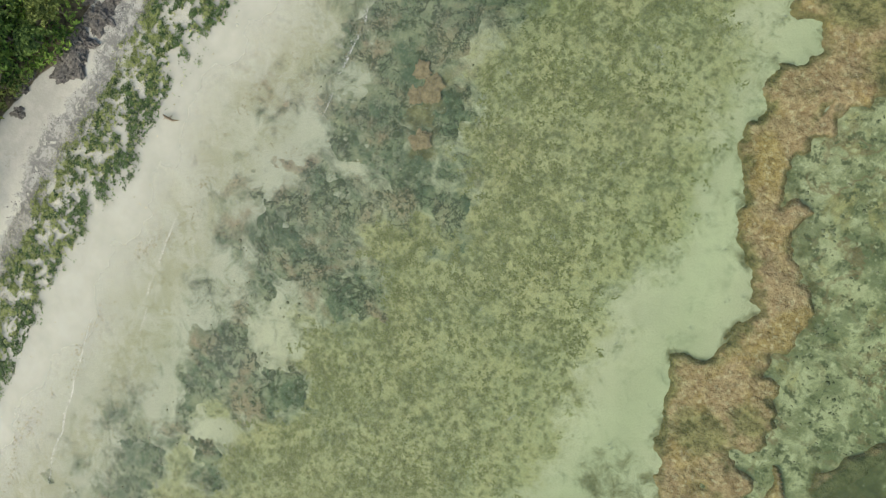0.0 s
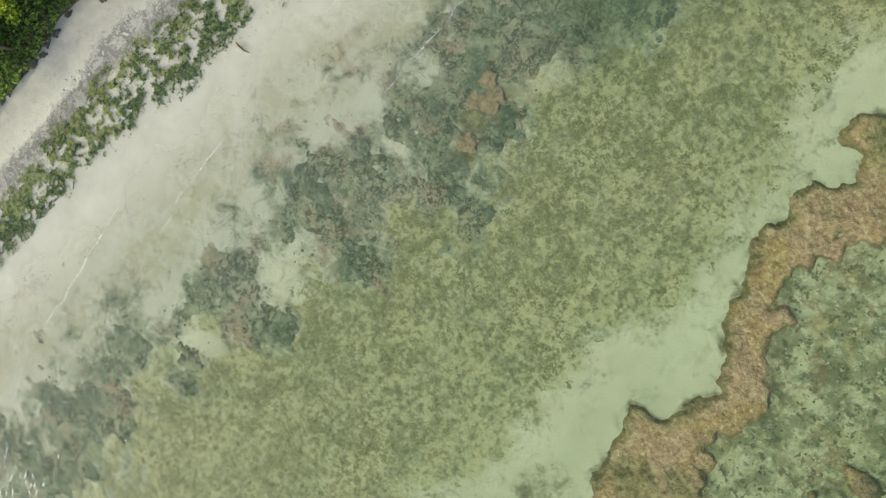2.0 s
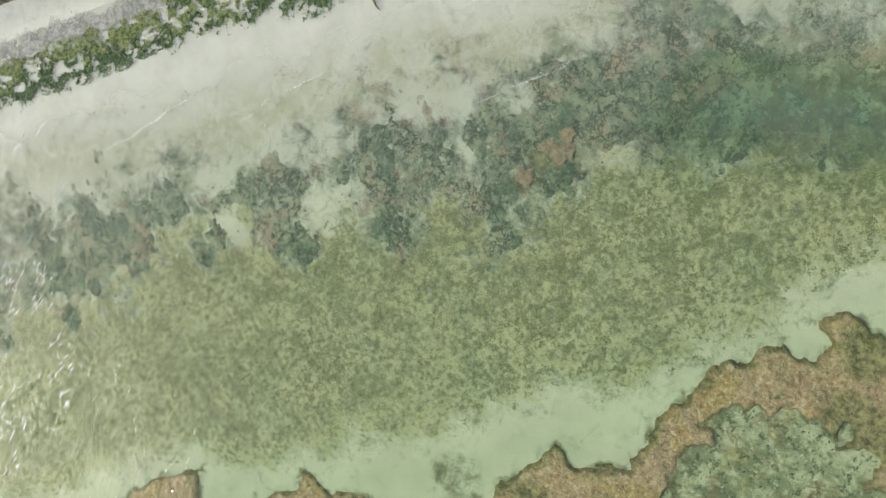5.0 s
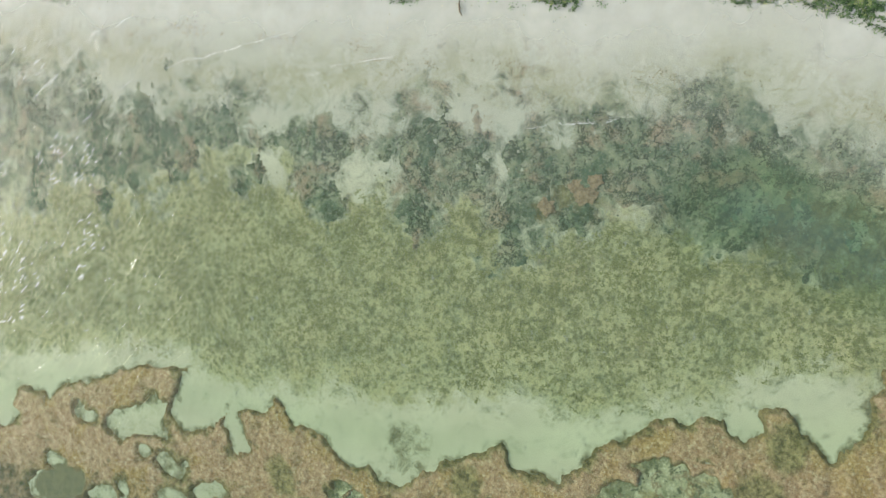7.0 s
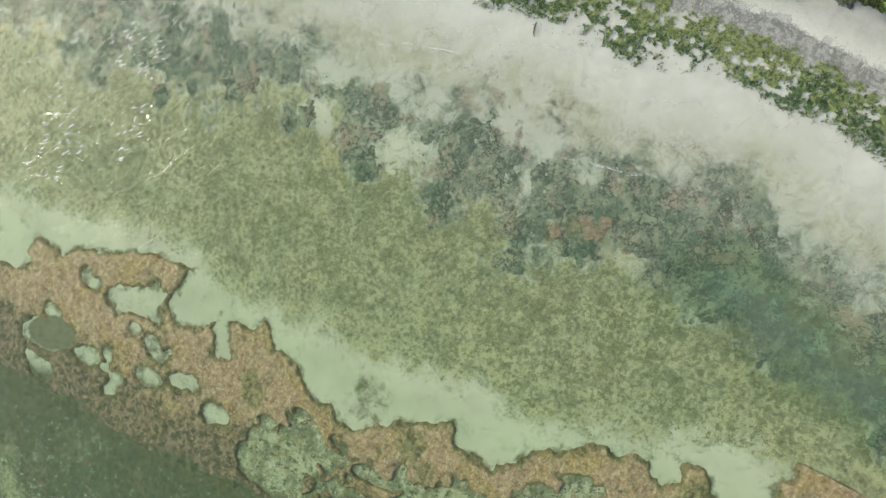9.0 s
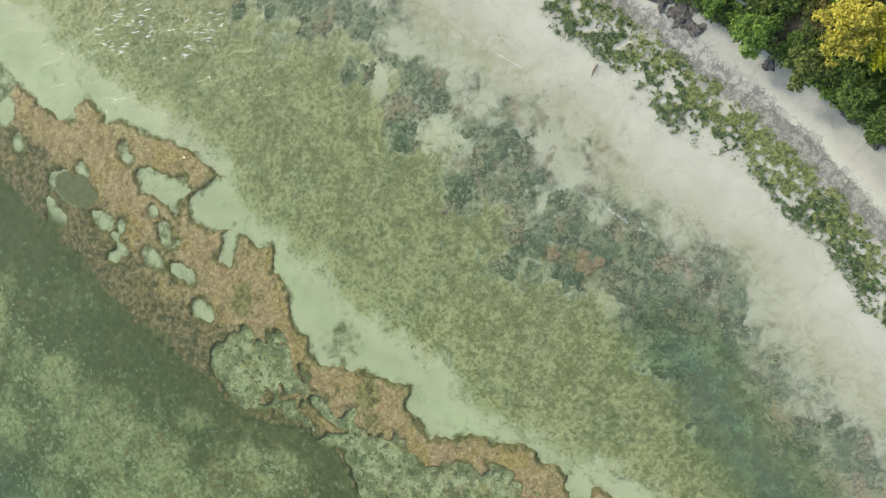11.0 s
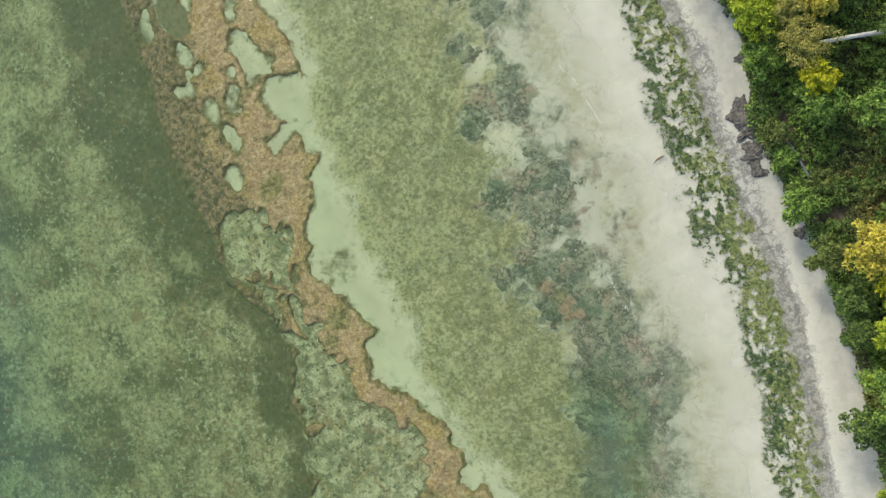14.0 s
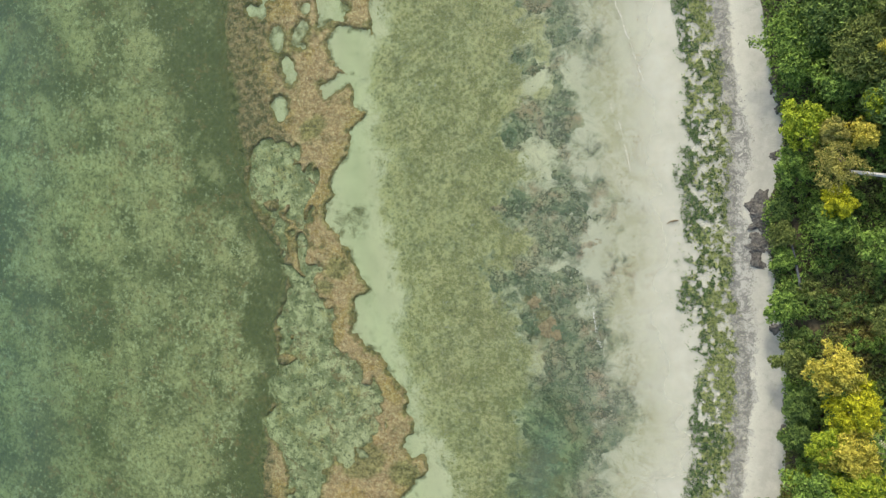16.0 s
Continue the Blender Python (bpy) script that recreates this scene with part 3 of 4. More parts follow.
rock = 0.85 * smooth(-1.8, 1.4, X - line(Y, GRASS_EDGE) + ragged) * smooth(1.4, -2.4, X - line(Y, ROCK_EDGE) + 0.7 * ragged)
OX, OY = X + 2.4 * (fbm(X, Y, 1.4, 42, 5, 0.62) - 0.5) + 0.8 * (fbm(X, Y, 0.4, 44) - 0.5), Y + 2.4 * (fbm(X, Y, 1.4, 43, 5, 0.62) - 0.5)
for cx, cy, rx, ry, turn in SAND_SPOTS:
    rock = rock * smooth(0.8, -0.6, oval(OX, OY, cx, cy, rx, ry, turn))
    turf = turf * smooth(0.8, -0.6, oval(OX, OY, cx, cy, rx, ry, turn))
turf = np.maximum(turf, 0.24 * smooth(-0.1, 0.15, hole_field(X, Y)))
SEAWARD_X = np.interp(Y, [p[1] for p in REEF_SEAWARD], [p[0] for p in REEF_SEAWARD])
deep = smooth(2.6, 1.2, X - SEAWARD_X)
# tone painted into the bed: darker along the reef, yellower in the lagoon
bed_tone = smooth(2.8, 1.8, X - SEAWARD_X) * 0.85 * smooth(-6.5, -2.5, X - SEAWARD_X + 0.5 * ragged) * smooth(-1, 5, Y + 0.6 * ragged)
bed_tone = np.maximum(bed_tone, smooth(2.8, 1.8, X - SEAWARD_X) * smooth(-2.8, -1.0, X - SEAWARD_X + 0.7 * warp))
bed_tone = np.maximum(bed_tone, 0.45 * smooth(0.35, 0.6, fbm(X, Y, 6.0, 45, 3)) * smooth(-22, -26, X))
bed_tone = np.maximum(bed_tone, smooth(-2.0, 4.5, X + 1.5 * warp) * smooth(8, 6, X))
wet = smooth(-0.8, 0.4, X - line(Y, ROCK_EDGE) + warp) * smooth(3.4, 0.6, X - line(Y, ROCK_EDGE) + 0.8 * warp)
flat_zone = np.stack([0.76 * smooth(-0.6, 0.0, flat_d), bed_tone, wet], -1).reshape(-1, 3)
weed_shade = 0.35 * smooth(0.5, -0.3, X - SEAWARD_X) * smooth(-2.9, -1.2, X - SEAWARD_X + warp) * smooth(8, -2, Y)
weed_shade = np.maximum(weed_shade, 0.7 * smooth(-0.2, 0.7, oval(OX, OY, 7.53, -4.04, 1.3, 2.0)))
# gully floor darkened in colour
weed_shade = np.maximum(weed_shade, 0.75 * trough(X, Y))
weed_shade = np.maximum(weed_shade, 0.62 * smooth(-0.7, 0.8, oval(OX, OY, -5.37, 2.03, 1.3, 1.1)))
weed_shade = np.maximum(weed_shade, 1.0 * smooth(-0.2, 0.2, oval(X, Y, -11.55, 21.80, 1.05, 1.95, 18)))
weed_shade = np.maximum(weed_shade, 0.6 * smooth(-0.1, 0.25, oval(X, Y, -9.06, 15.17, 0.4, 0.5, 0)))
# contact shade painted on the sand along the reef edge
weed_shade = np.maximum(weed_shade, 0.62 * smooth(-0.34, 0.05, reef_d) * (0.5 + 0.5 * smooth(0.40, 0.56, fbm(X, Y, 1.1, 47, 3))))
gravel = 0.9 * smooth(-0.7, 0.5, X - line(Y, WEED_OUT) + 0.4 * warp) * smooth(0.7, -0.4, X - line(Y, GRAVEL_OUT) + 0.4 * warp)
soil = smooth(0.25, 0.7, X - line(Y, LAND_EDGE) + 0.1 * warp)
bed = np.stack([turf, deep, rock], -1).reshape(-1, 3)
shore_zone = np.stack([gravel, soil, weed_shade], -1).reshape(-1, 3)
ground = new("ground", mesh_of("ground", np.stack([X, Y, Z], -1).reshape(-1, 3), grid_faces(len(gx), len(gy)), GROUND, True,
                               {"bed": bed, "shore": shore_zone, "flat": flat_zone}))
tagged(ground, "pale sand sea floor rising to a sandy beach and dark soil", "ground", kind="structure")

# ---------------------------------------------------------------- reef crust
rx_, ry_ = np.arange(-17, 2.6, 0.1), np.arange(-30, 30, 0.1)
RX, RY = np.meshgrid(rx_, ry_, indexing="ij")
RD = reef_field(RX, RY)
lagoon_side = signed(REEF_OUTLINE, RX, RY)
seaward = RX - np.interp(RY, [p[1] for p in REEF_SEAWARD], [p[0] for p in REEF_SEAWARD])
RZ = ground_height(RX, RY)
top = RZ + 0.15 + 0.30 * (fbm(RX, RY, 0.7, 51) - 0.5) + 0.10 * (fbm(RX, RY, 0.2, 52, 2) - 0.5)
rise = smooth(-0.06, 0.26, RD) * smooth(0.0, 1.3, (seaward + 0.8 * (fbm(RX, RY, 0.8, 55) - 0.5)) * np.where(RY > 6, 1.0, 3.0))
RZ = (RZ - 0.12) * (1 - rise) + top * rise
# mask for the undercut shade painted as a dark band along the edge
rim_shade = (0.60 + 0.40 * smooth(0.40, 0.56, fbm(RX, RY, 1.3, 58, 3))) * smooth(0.46, 0.12, RD) * smooth(-0.5, 0.6, seaward)
dark = 0.85 * smooth(6.4, 2.6, seaward + 2.4 * (fbm(RX, RY, 1.6, 53) - 0.5)) * smooth(-3, 6, RY) + 0.85 * smooth(2.0, 0.7, seaward) * smooth(6, -3, RY)
olive = 0.75 * smooth(1.0, 0.1, RD) * smooth(0.46, 0.60, fbm(RX, RY, 1.6, 54))
for cx, cy, rx, ry, turn in ((-6.4, -1.3, 1.0, 0.8, 20), (-7.4, -2.6, 0.7, 0.5, 0), (-4.6, -14.6, 1.8, 1.2, 20), (-1.6, -15.2, 1.2, 0.9, 0), (-8.2, 8.4, 1.2, 0.7, 30)):
    olive = np.maximum(olive, 0.95 * smooth(-0.5, 0.5, oval(RX, RY, cx, cy, rx, ry, turn)))
fade = smooth(1.5, 0.3, seaward * np.where(RY > 6, 0.9, 1.4) + 1.2 * (fbm(RX, RY, 1.4, 46) - 0.5))
keep = (RD > -0.25)
keep = (keep[:-1, :-1] | keep[1:, :-1] | keep[1:, 1:] | keep[:-1, 1:]).ravel()
faces = grid_faces(len(rx_), len(ry_))[keep]
used, faces = np.unique(faces, return_inverse=True)
reef = new("coral_reef", mesh_of("coral_reef", np.stack([RX, RY, RZ], -1).reshape(-1, 3)[used], faces.reshape(-1, 4), REEF, True,
                                 {"reef": np.stack([rim_shade, dark, olive], -1).reshape(-1, 3)[used],
                                  "edge": np.stack([fade, fade, fade], -1).reshape(-1, 3)[used]}))
tagged(reef, "brown submerged reef crust with painted shade at its ragged edge and sand holes", "reef")

# ---------------------------------------------------------------- rock shelf inside the lagoon
bx_, by_ = np.arange(3.5, 14.5, 0.1), np.arange(-28, 28, 0.1)
BX, BY = np.meshgrid(bx_, by_, indexing="ij")
across = np.clip((BX - line(BY, GRASS_EDGE)) / (line(BY, ROCK_EDGE) - line(BY, GRASS_EDGE)), -1, 2)
fingers = fbm(BX * 0.5, BY, 1.3, 56, 5, 0.62)
BD = smooth(-0.15, 0.2, across + 1.6 * (fbm(BX, BY, 2.4, 49, 5, 0.62) - 0.5)) * smooth(1.3, 0.4, across) * 0.55 + 1.35 * (fingers - 0.5) + 0.60 * (fbm(BX, BY, 0.45, 57, 4, 0.6) - 0.5) - 0.30
BOX, BOY = BX + 2.4 * (fbm(BX, BY, 1.4, 42, 5, 0.62) - 0.5), BY + 2.4 * (fbm(BX, BY, 1.4, 43, 5, 0.62) - 0.5)
for cx, cy, rx, ry, turn in SAND_SPOTS:
    BD = BD - 0.55 * smooth(-0.5, 0.5, oval(BOX, BOY, cx, cy, rx, ry, turn))
for cx, cy, rx, ry, turn in ROCK_SPOTS:
    BD = BD + 0.16 * smooth(-0.6, 0.6, oval(BOX, BOY, cx, cy, rx, ry, turn))
BZ = ground_height(BX, BY) - 0.03 + 0.10 * smooth(-0.06, 0.5, BD) * (0.6 + 0.8 * fbm(BX, BY, 0.5, 59, 4))
bwarp = 9.0 * (fbm(BX, BY, 2.4, 49, 5, 0.62) - 0.5)
rock_here = 1.1 * smooth(-2.6, 0.6, BX - line(BY, GRASS_EDGE) + bwarp) * smooth(1.4, -2.4, BX - line(BY, ROCK_EDGE) + bwarp)
keep = BD > -0.06
keep = (keep[:-1, :-1] | keep[1:, :-1] | keep[1:, 1:] | keep[:-1, 1:]).ravel()
faces = grid_faces(len(bx_), len(by_))[keep]
used, faces = np.unique(faces, return_inverse=True)
shelf = new("rock_shelf", mesh_of("rock_shelf", np.stack([BX, BY, BZ], -1).reshape(-1, 3)[used], faces.reshape(-1, 4), SHELF, True,
                                  {"shelf": np.stack([BD, np.maximum(smooth(-0.06, 0.40, BD), rock_here), BD], -1).reshape(-1, 3)[used]}))
tagged(shelf, "low grey-green rock shelf with pinkish patches under shallow water", "rock shelf")

# ---------------------------------------------------------------- water
wx_, wy_ = spaced(-34, 23, 0.4, 2500), spaced(-30, 30, 0.4, 2500)
wx_ = wx_[wx_ < 23.5]
WX, WY = np.meshgrid(wx_, wy_, indexing="ij")
depth = np.clip(-ground_height(WX, WY), 0, 4)
wshore = WX - line(WY, WEED_IN)
rock_off = WX - line(WY, ROCK_EDGE)
# stirred-up sand near the beach, plus haze painted over lagoon, gully and deep water
silt_haze = 0.46 * smooth(0.2, 4.2, rock_off + 2.5 * (fbm(WX * 0.6, WY, 2.5, 58) - 0.5)) * smooth(3.6, 0.2, wshore) + 0.06
silt_haze = silt_haze + 0.07 * smooth(0.50, 0.68, fbm(WX * 0.7, WY, 2.2, 48, 3)) * smooth(-5, -3, rock_off) * smooth(1, -1, rock_off)
silt_haze = silt_haze + 0.22 * trough(WX, WY) + 0.04 * smooth(-14, -22, WX) + 0.10 * smooth(-25.5, -32, WX)
chop = 0.05 + 0.95 * smooth(12, 22, WY - 0.1 * np.abs(WX - 4)) * smooth(-9, -4, WX) + 0.06 * smooth(-17, -26, WX)
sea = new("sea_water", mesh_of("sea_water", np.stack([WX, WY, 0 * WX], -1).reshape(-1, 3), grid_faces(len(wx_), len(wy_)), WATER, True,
                               {"sea": np.stack([depth / 4, np.clip(silt_haze, 0, 1), np.clip(chop, 0, 1)], -1).reshape(-1, 3)}))
sea.visible_shadow = False
tagged(sea, "clear shallow green sea water, milky near the beach", "water", kind="structure")


# ---------------------------------------------------------------- scatter meshes
def blades(px, py, pz, count, length, width, lift, seed):
    """Fans of bent narrow leaves at the given places: verts and quads."""
    g = np.random.default_rng(seed)
    n = len(px)
    a = g.random((n, count)) * 2 * math.pi
    ln = length * (0.5 + g.random((n, count)))
    w = width * (0.6 + 0.8 * g.random((n, count)))
    up = lift * (0.4 + g.random((n, count)))
    dx, dy = np.cos(a), np.sin(a)
    base = np.stack([np.broadcast_to(v[:, None], (n, count)) for v in (px, py, pz)], -1)
    side = np.stack([-dy * w, dx * w, 0 * w], -1) / 2
    mid = base + np.stack([dx * ln * 0.5, dy * ln * 0.5, up], -1)
    tip = base + np.stack([dx * ln, dy * ln, up * 0.75], -1)
    v = np.stack([base - side * 0.6, base + side * 0.6, mid + side, mid - side, tip], -2).reshape(-1, 3)
    k = np.arange(n * count)[:, None] * 5
    quads = k + np.array([[0, 1, 2, 3]])
    tris = k + np.array([[3, 2, 4]])
    return v, np.concatenate([np.c_[quads[:, [0, 1, 2]]], np.c_[quads[:, [0, 2, 3]]], tris])


ICO = bmesh.new()
bmesh.ops.create_icosphere(ICO, subdivisions=1, radius=1.0)
ICO_V = np.array([v.co[:] for v in ICO.verts])
ICO_F = np.array([[v.index for v in f.verts] for f in ICO.faces])
ICO.free()


def lumps(px, py, pz, size, flat, seed):
    """Small uneven stones at the given places: verts and triangles."""
    g = np.random.default_rng(seed)
    n = len(px)
    r = size[:, None, None] * (0.75 + 0.5 * g.random((n, len(ICO_V), 1)))
    stretch = np.stack([0.7 + 0.6 * g.random(n), 0.7 + 0.6 * g.random(n), np.full(n, flat)], -1)[:, None, :]
    v = ICO_V[None] * r * stretch + np.stack([px, py, pz], -1)[:, None, :]
    f = ICO_F[None] + (np.arange(n) * len(ICO_V))[:, None, None]
    return v.reshape(-1, 3), f.reshape(-1, 3)


def scatter(n, x0, x1, y0, y1, seed):
    g = np.random.default_rng(seed)
    return g.uniform(x0, x1, n), g.uniform(y0, y1, n), g.random(n)


# seagrass meadow in the lagoon
px, py, luck = scatter(36000, -9, 7, -27, 27, 61)
cover = smooth(0.0, 3.6, px - line(py, HALO) + 1.8 * (fbm(px, py, 1.6, 62) - 0.5)) * smooth(0.9, -0.6, px - line(py, GRASS_EDGE) + 9.0 * (fbm(px, py, 2.4, 49, 5, 0.62) - 0.5))
cover = cover * (0.16 + 0.60 * smooth(0.42, 0.68, fbm(px, py, 0.55, 64, 3)) * smooth(0.2, 0.65, fbm(px, py, 2.4, 66, 3)))
ok = (luck < cover) & (reef_field(px, py) < -0.2)
px, py = np.repeat(px[ok], 9), np.repeat(py[ok], 9)
g = np.random.default_rng(67)
px, py = px + g.normal(0, 0.065, len(px)), py + g.normal(0, 0.065, len(px))
v, f = blades(px, py, ground_height(px, py) + 0.004, 2, 0.07, 0.04, 0.008, 65)
tagged(new("seagrass_meadow", mesh_of("seagrass_meadow", v, f, GRASS)), "olive seagrass tufts growing on the sandy lagoon floor", "seagrass", kind="stuff")

# coral rubble on the pale flat, the rock band and the outer bed
px, py, luck = scatter(150000, -33, 13, -27, 27, 71)
on_flat = smooth(-0.1, 0.3, signed(FLAT_OUTLINE, px, py)) * (0.03 + 0.3 * smooth(0.42, 0.60, fbm(px, py, 0.7, 72, 5)))
on_bed = 0.25 * (px < line(py, HALO) - 5) * smooth(0.3, -0.6, signed(REEF_OUTLINE, px, py)) * smooth(0.46, 0.66, fbm(px, py, 1.6, 73)) * 0.5
on_rock = 0.22 * smooth(-0.4, 0.6, px - line(py, GRASS_EDGE)) * smooth(0.0, -2.0, px - line(py, ROCK_EDGE)) * smooth(0.46, 0.62, fbm(px, py, 0.8, 74)) * 0.7
ok = luck < np.maximum(np.maximum(on_flat, on_bed), on_rock)
px, py = px[ok], py[ok]
v, f = lumps(px, py, ground_height(px, py) + 0.01, 0.02 + 0.045 * rng.random(len(px)) ** 2, 0.35, 75)
tagged(new("coral_rubble", mesh_of("coral_rubble", v, f, RUBBLE, True)), "grey-green coral rubble lying on the pale sea floor", "rubble", kind="stuff")

# seaweed belt along the beach
def weed_cover(x, y):
    """How thickly weed lies at a place, how far across the belt it is, and how deep inside a mat."""
    t = (x - line(y, WEED_IN)) / (line(y, WEED_OUT) - line(y, WEED_IN))
    lace = 0.30 * fbm(x, y, 1.2, 81, 4, 0.6) + 0.40 * fbm(x, y, 0.6, 86, 5, 0.72) + 0.30 * fbm(x, y, 0.26, 79, 4, 0.75)
    band = smooth(-0.16, 0.24, t + 0.9 * (fbm(x, y, 1.3, 85, 5, 0.65) - 0.5)) * smooth(1.25, 0.95, t + 0.5 * (fbm(x, y, 0.9, 89, 4, 0.6) - 0.5))
    thin = np.interp(y, [-20, -8, -4, -1, 3, 8, 20], [0.375, 0.385, 0.40, 0.435, 0.405, 0.395, 0.385]) + 0.10 * (1 - band)
    inside = lace - thin
    holes = smooth(0.40, 0.46, fbm(x, y, 0.34, 87, 4, 0.7))
    return band * smooth(0.0, 0.025, inside) * holes, t, inside


px, py, luck = scatter(640000, 14.5, 22.5, -27, 27, 82)
cover, t, inside = weed_cover(px, py)
ok = luck < cover
px, py, t, inside = px[ok], py[ok], t[ok], inside[ok]
z = np.maximum(ground_height(px, py) + 0.02, 0.006) + 0.025 * smooth(0.0, 0.1, inside) * rng.random(len(px))
pale = 0.9 * (t - 0.45) + 1.4 * (inside - 0.08) + 2.2 * (fbm(px, py, 0.16, 88, 3, 0.65) - 0.5) + 2.0 * (fbm(px, py, 1.6, 83, 4, 0.6) - 0.5) > 0.10
for name, sel, mat, label in (("green_seaweed", ~pale, WEED_DARK, "dark green seaweed mats on wet sand"), ("yellow_green_seaweed", pale, WEED_PALE, "yellow-green seaweed mats on wet sand")):
    v, f = blades(px[sel], py[sel], z[sel], 2, 0.04, 0.03, 0.012, 84)
    tagged(new(name, mesh_of(name, v, f, mat)), label, "seaweed", kind="stuff")

# pebbles
px, py, luck = scatter(60000, 17, 24, -27, 27, 91)
e = px - line(py, GRAVEL_OUT)
cover = smooth(-0.4, 0.3, px - line(py, WEED_OUT) + 0.4) * smooth(0.5, -0.5, e + 1.8 * (fbm(px, py, 0.8, 92) - 0.5)) * smooth(0.50, 0.60, fbm(px, py, 0.9, 93, 5, 0.65)) * 0.8
ok = luck < cover
px, py = px[ok], py[ok]
v, f = lumps(px, py, ground_height(px, py) + 0.005, 0.012 + 0.032 * rng.random(len(px)) ** 2, 0.4, 94)
tagged(new("pebbles", mesh_of("pebbles", v, f, PEBBLE, True)), "grey pebbles and coral bits along the beach", "pebbles", kind="stuff")


# ---------------------------------------------------------------- shore rocks
def rock_mesh(name, seed):
    bm = bmesh.new()
    bmesh.ops.create_icosphere(bm, subdivisions=4, radius=1.0)
    for vert in bm.verts:
        c = vert.co.normalized()
        k = 1 + 0.75 * noise.noise(c * 1.3 + Vector((seed * 7.1, 0, 0))) + 0.25 * noise.noise(c * 3.1 + Vector((0, seed * 3.3, 0))) + 0.42 * noise.noise(c * 5) + 0.22 * noise.noise(c * 12)
        vert.co = Vector((c.x * k, c.y * k * 0.85, c.z * k * 0.6))
    me = bpy.data.meshes.new(name)
    bm.to_mesh(me)
    bm.free()
    me.materials.append(SHORE_ROCK)
    return me


ROCKS = [rock_mesh("shore_rock", s) for s in range(6)]


def put_rock(x, y, size, k):
    ob = new("shore_rock", ROCKS[k % 6])
    z = float(ground_height(np.array([x]), np.array([y]))[0])
    ob.matrix_world = pose(x, y, z + 0.02 * size, 0, 0, (k * 77) % 360) @ Matrix.Diagonal((size * 1.25, size * 0.9, size * 0.55, 1))
    tagged(ob, "dark weathered rock at the top of the beach", "rock", "rocks along the beach")


for k, (x, y, size) in enumerate([(20.86, 3.14, 0.4), (20.70, 2.44, 0.42), (20.95, 1.65, 0.45), (20.71, 0.86, 0.3), (20.79, 0.25, 0.42), (20.76, -0.46, 0.35), (20.96, -0.80, 0.3), (20.63, -0.02, 0.2), (20.58, 2.09, 0.2), (21.74, 5.64, 0.25), (22.29, 14.49, 0.3), (22.89, 16.10, 0.35), (21.11, 2.70, 0.5), (21.20, 1.91, 0.5), (21.12, 0.60, 0.4), (21.81, -4.65, 0.26), (22.01, -4.47, 0.3), (22.49, -8.94, 0.3), (22.61, -9.37, 0.3), (22.29, -10.66, 0.28), (22.47, -10.80, 0.3)]):
    put_rock(x, y, size, k + 3)


for k in range(60):
    y = float(rng.uniform(-17, 17))
    if vnoise(np.array([0.0]), np.array([y]), 2.2, 95)[0] > 0.45:
        put_rock(float(line(y, LAND_EDGE)) + float(rng.uniform(0.35, 0.7)), y, float(rng.uniform(0.1, 0.24)), k)


# ---------------------------------------------------------------- plants
def tube(points, radii, sides=7):
    """A tapered limb through the points: verts and quads."""
    pts = [Vector(p) for p in points]
    v, f = [], []
    for i, p in enumerate(pts):
        d = (pts[min(i + 1, len(pts) - 1)] - pts[max(i - 1, 0)]).normalized()
        a = d.cross(Vector((0.3, 1, 0.1))).normalized()
        b = d.cross(a)
        for k in range(sides):
            w = 2 * math.pi * k / sides
            v.append(p + float(radii[i]) * (math.cos(w) * a + math.sin(w) * b))
    for i in range(len(pts) - 1):
        for k in range(sides):
            q = (k + 1) % sides
            f.append((i * sides + k, i * sides + q, (i + 1) * sides + q, (i + 1) * sides + k))
    return np.array([x[:] for x in v]), np.array(f)


def joined(pieces):
    verts, faces, off = [], [], 0
    for v, f in pieces:
        verts.append(v)
        faces.append(f + off)
        off += len(v)
    return np.concatenate(verts), np.concatenate(faces)


def leaf_cloud(centres, radius, per, size, seed, up=0.7):
    """Leaves thickly set on the outside of clumps: verts and triangles."""
    g = np.random.default_rng(seed)
    c = np.repeat(centres, per, 0)
    r = np.repeat(radius, per)[:, None]
    d = g.normal(size=(len(c), 3))
    d[:, 2] = np.abs(d[:, 2]) * 1.0 - 0.25
    d /= np.linalg.norm(d, axis=1, keepdims=True)
    p = c + d * r * (0.55 + 0.5 * g.random((len(c), 1))) * np.array([1, 1, 0.75])
    nrm = d + np.array([0, 0, up]) + 0.55 * g.normal(size=d.shape)
    nrm /= np.linalg.norm(nrm, axis=1, keepdims=True)
    t = np.cross(nrm, g.normal(size=d.shape))
    t /= np.linalg.norm(t, axis=1, keepdims=True)
    b = np.cross(nrm, t)
    s = (size * (0.6 + 0.8 * g.random((len(c), 1))))
    v = np.stack([p - t * s, p + b * s * 0.42 + nrm * s * 0.12, p + t * s - nrm * s * 0.2, p - b * s * 0.42 + nrm * s * 0.12], 1).reshape(-1, 3)
    k = np.arange(len(c))[:, None] * 4
    return v, np.concatenate([k + np.array([[0, 1, 2]]), k + np.array([[0, 2, 3]])])


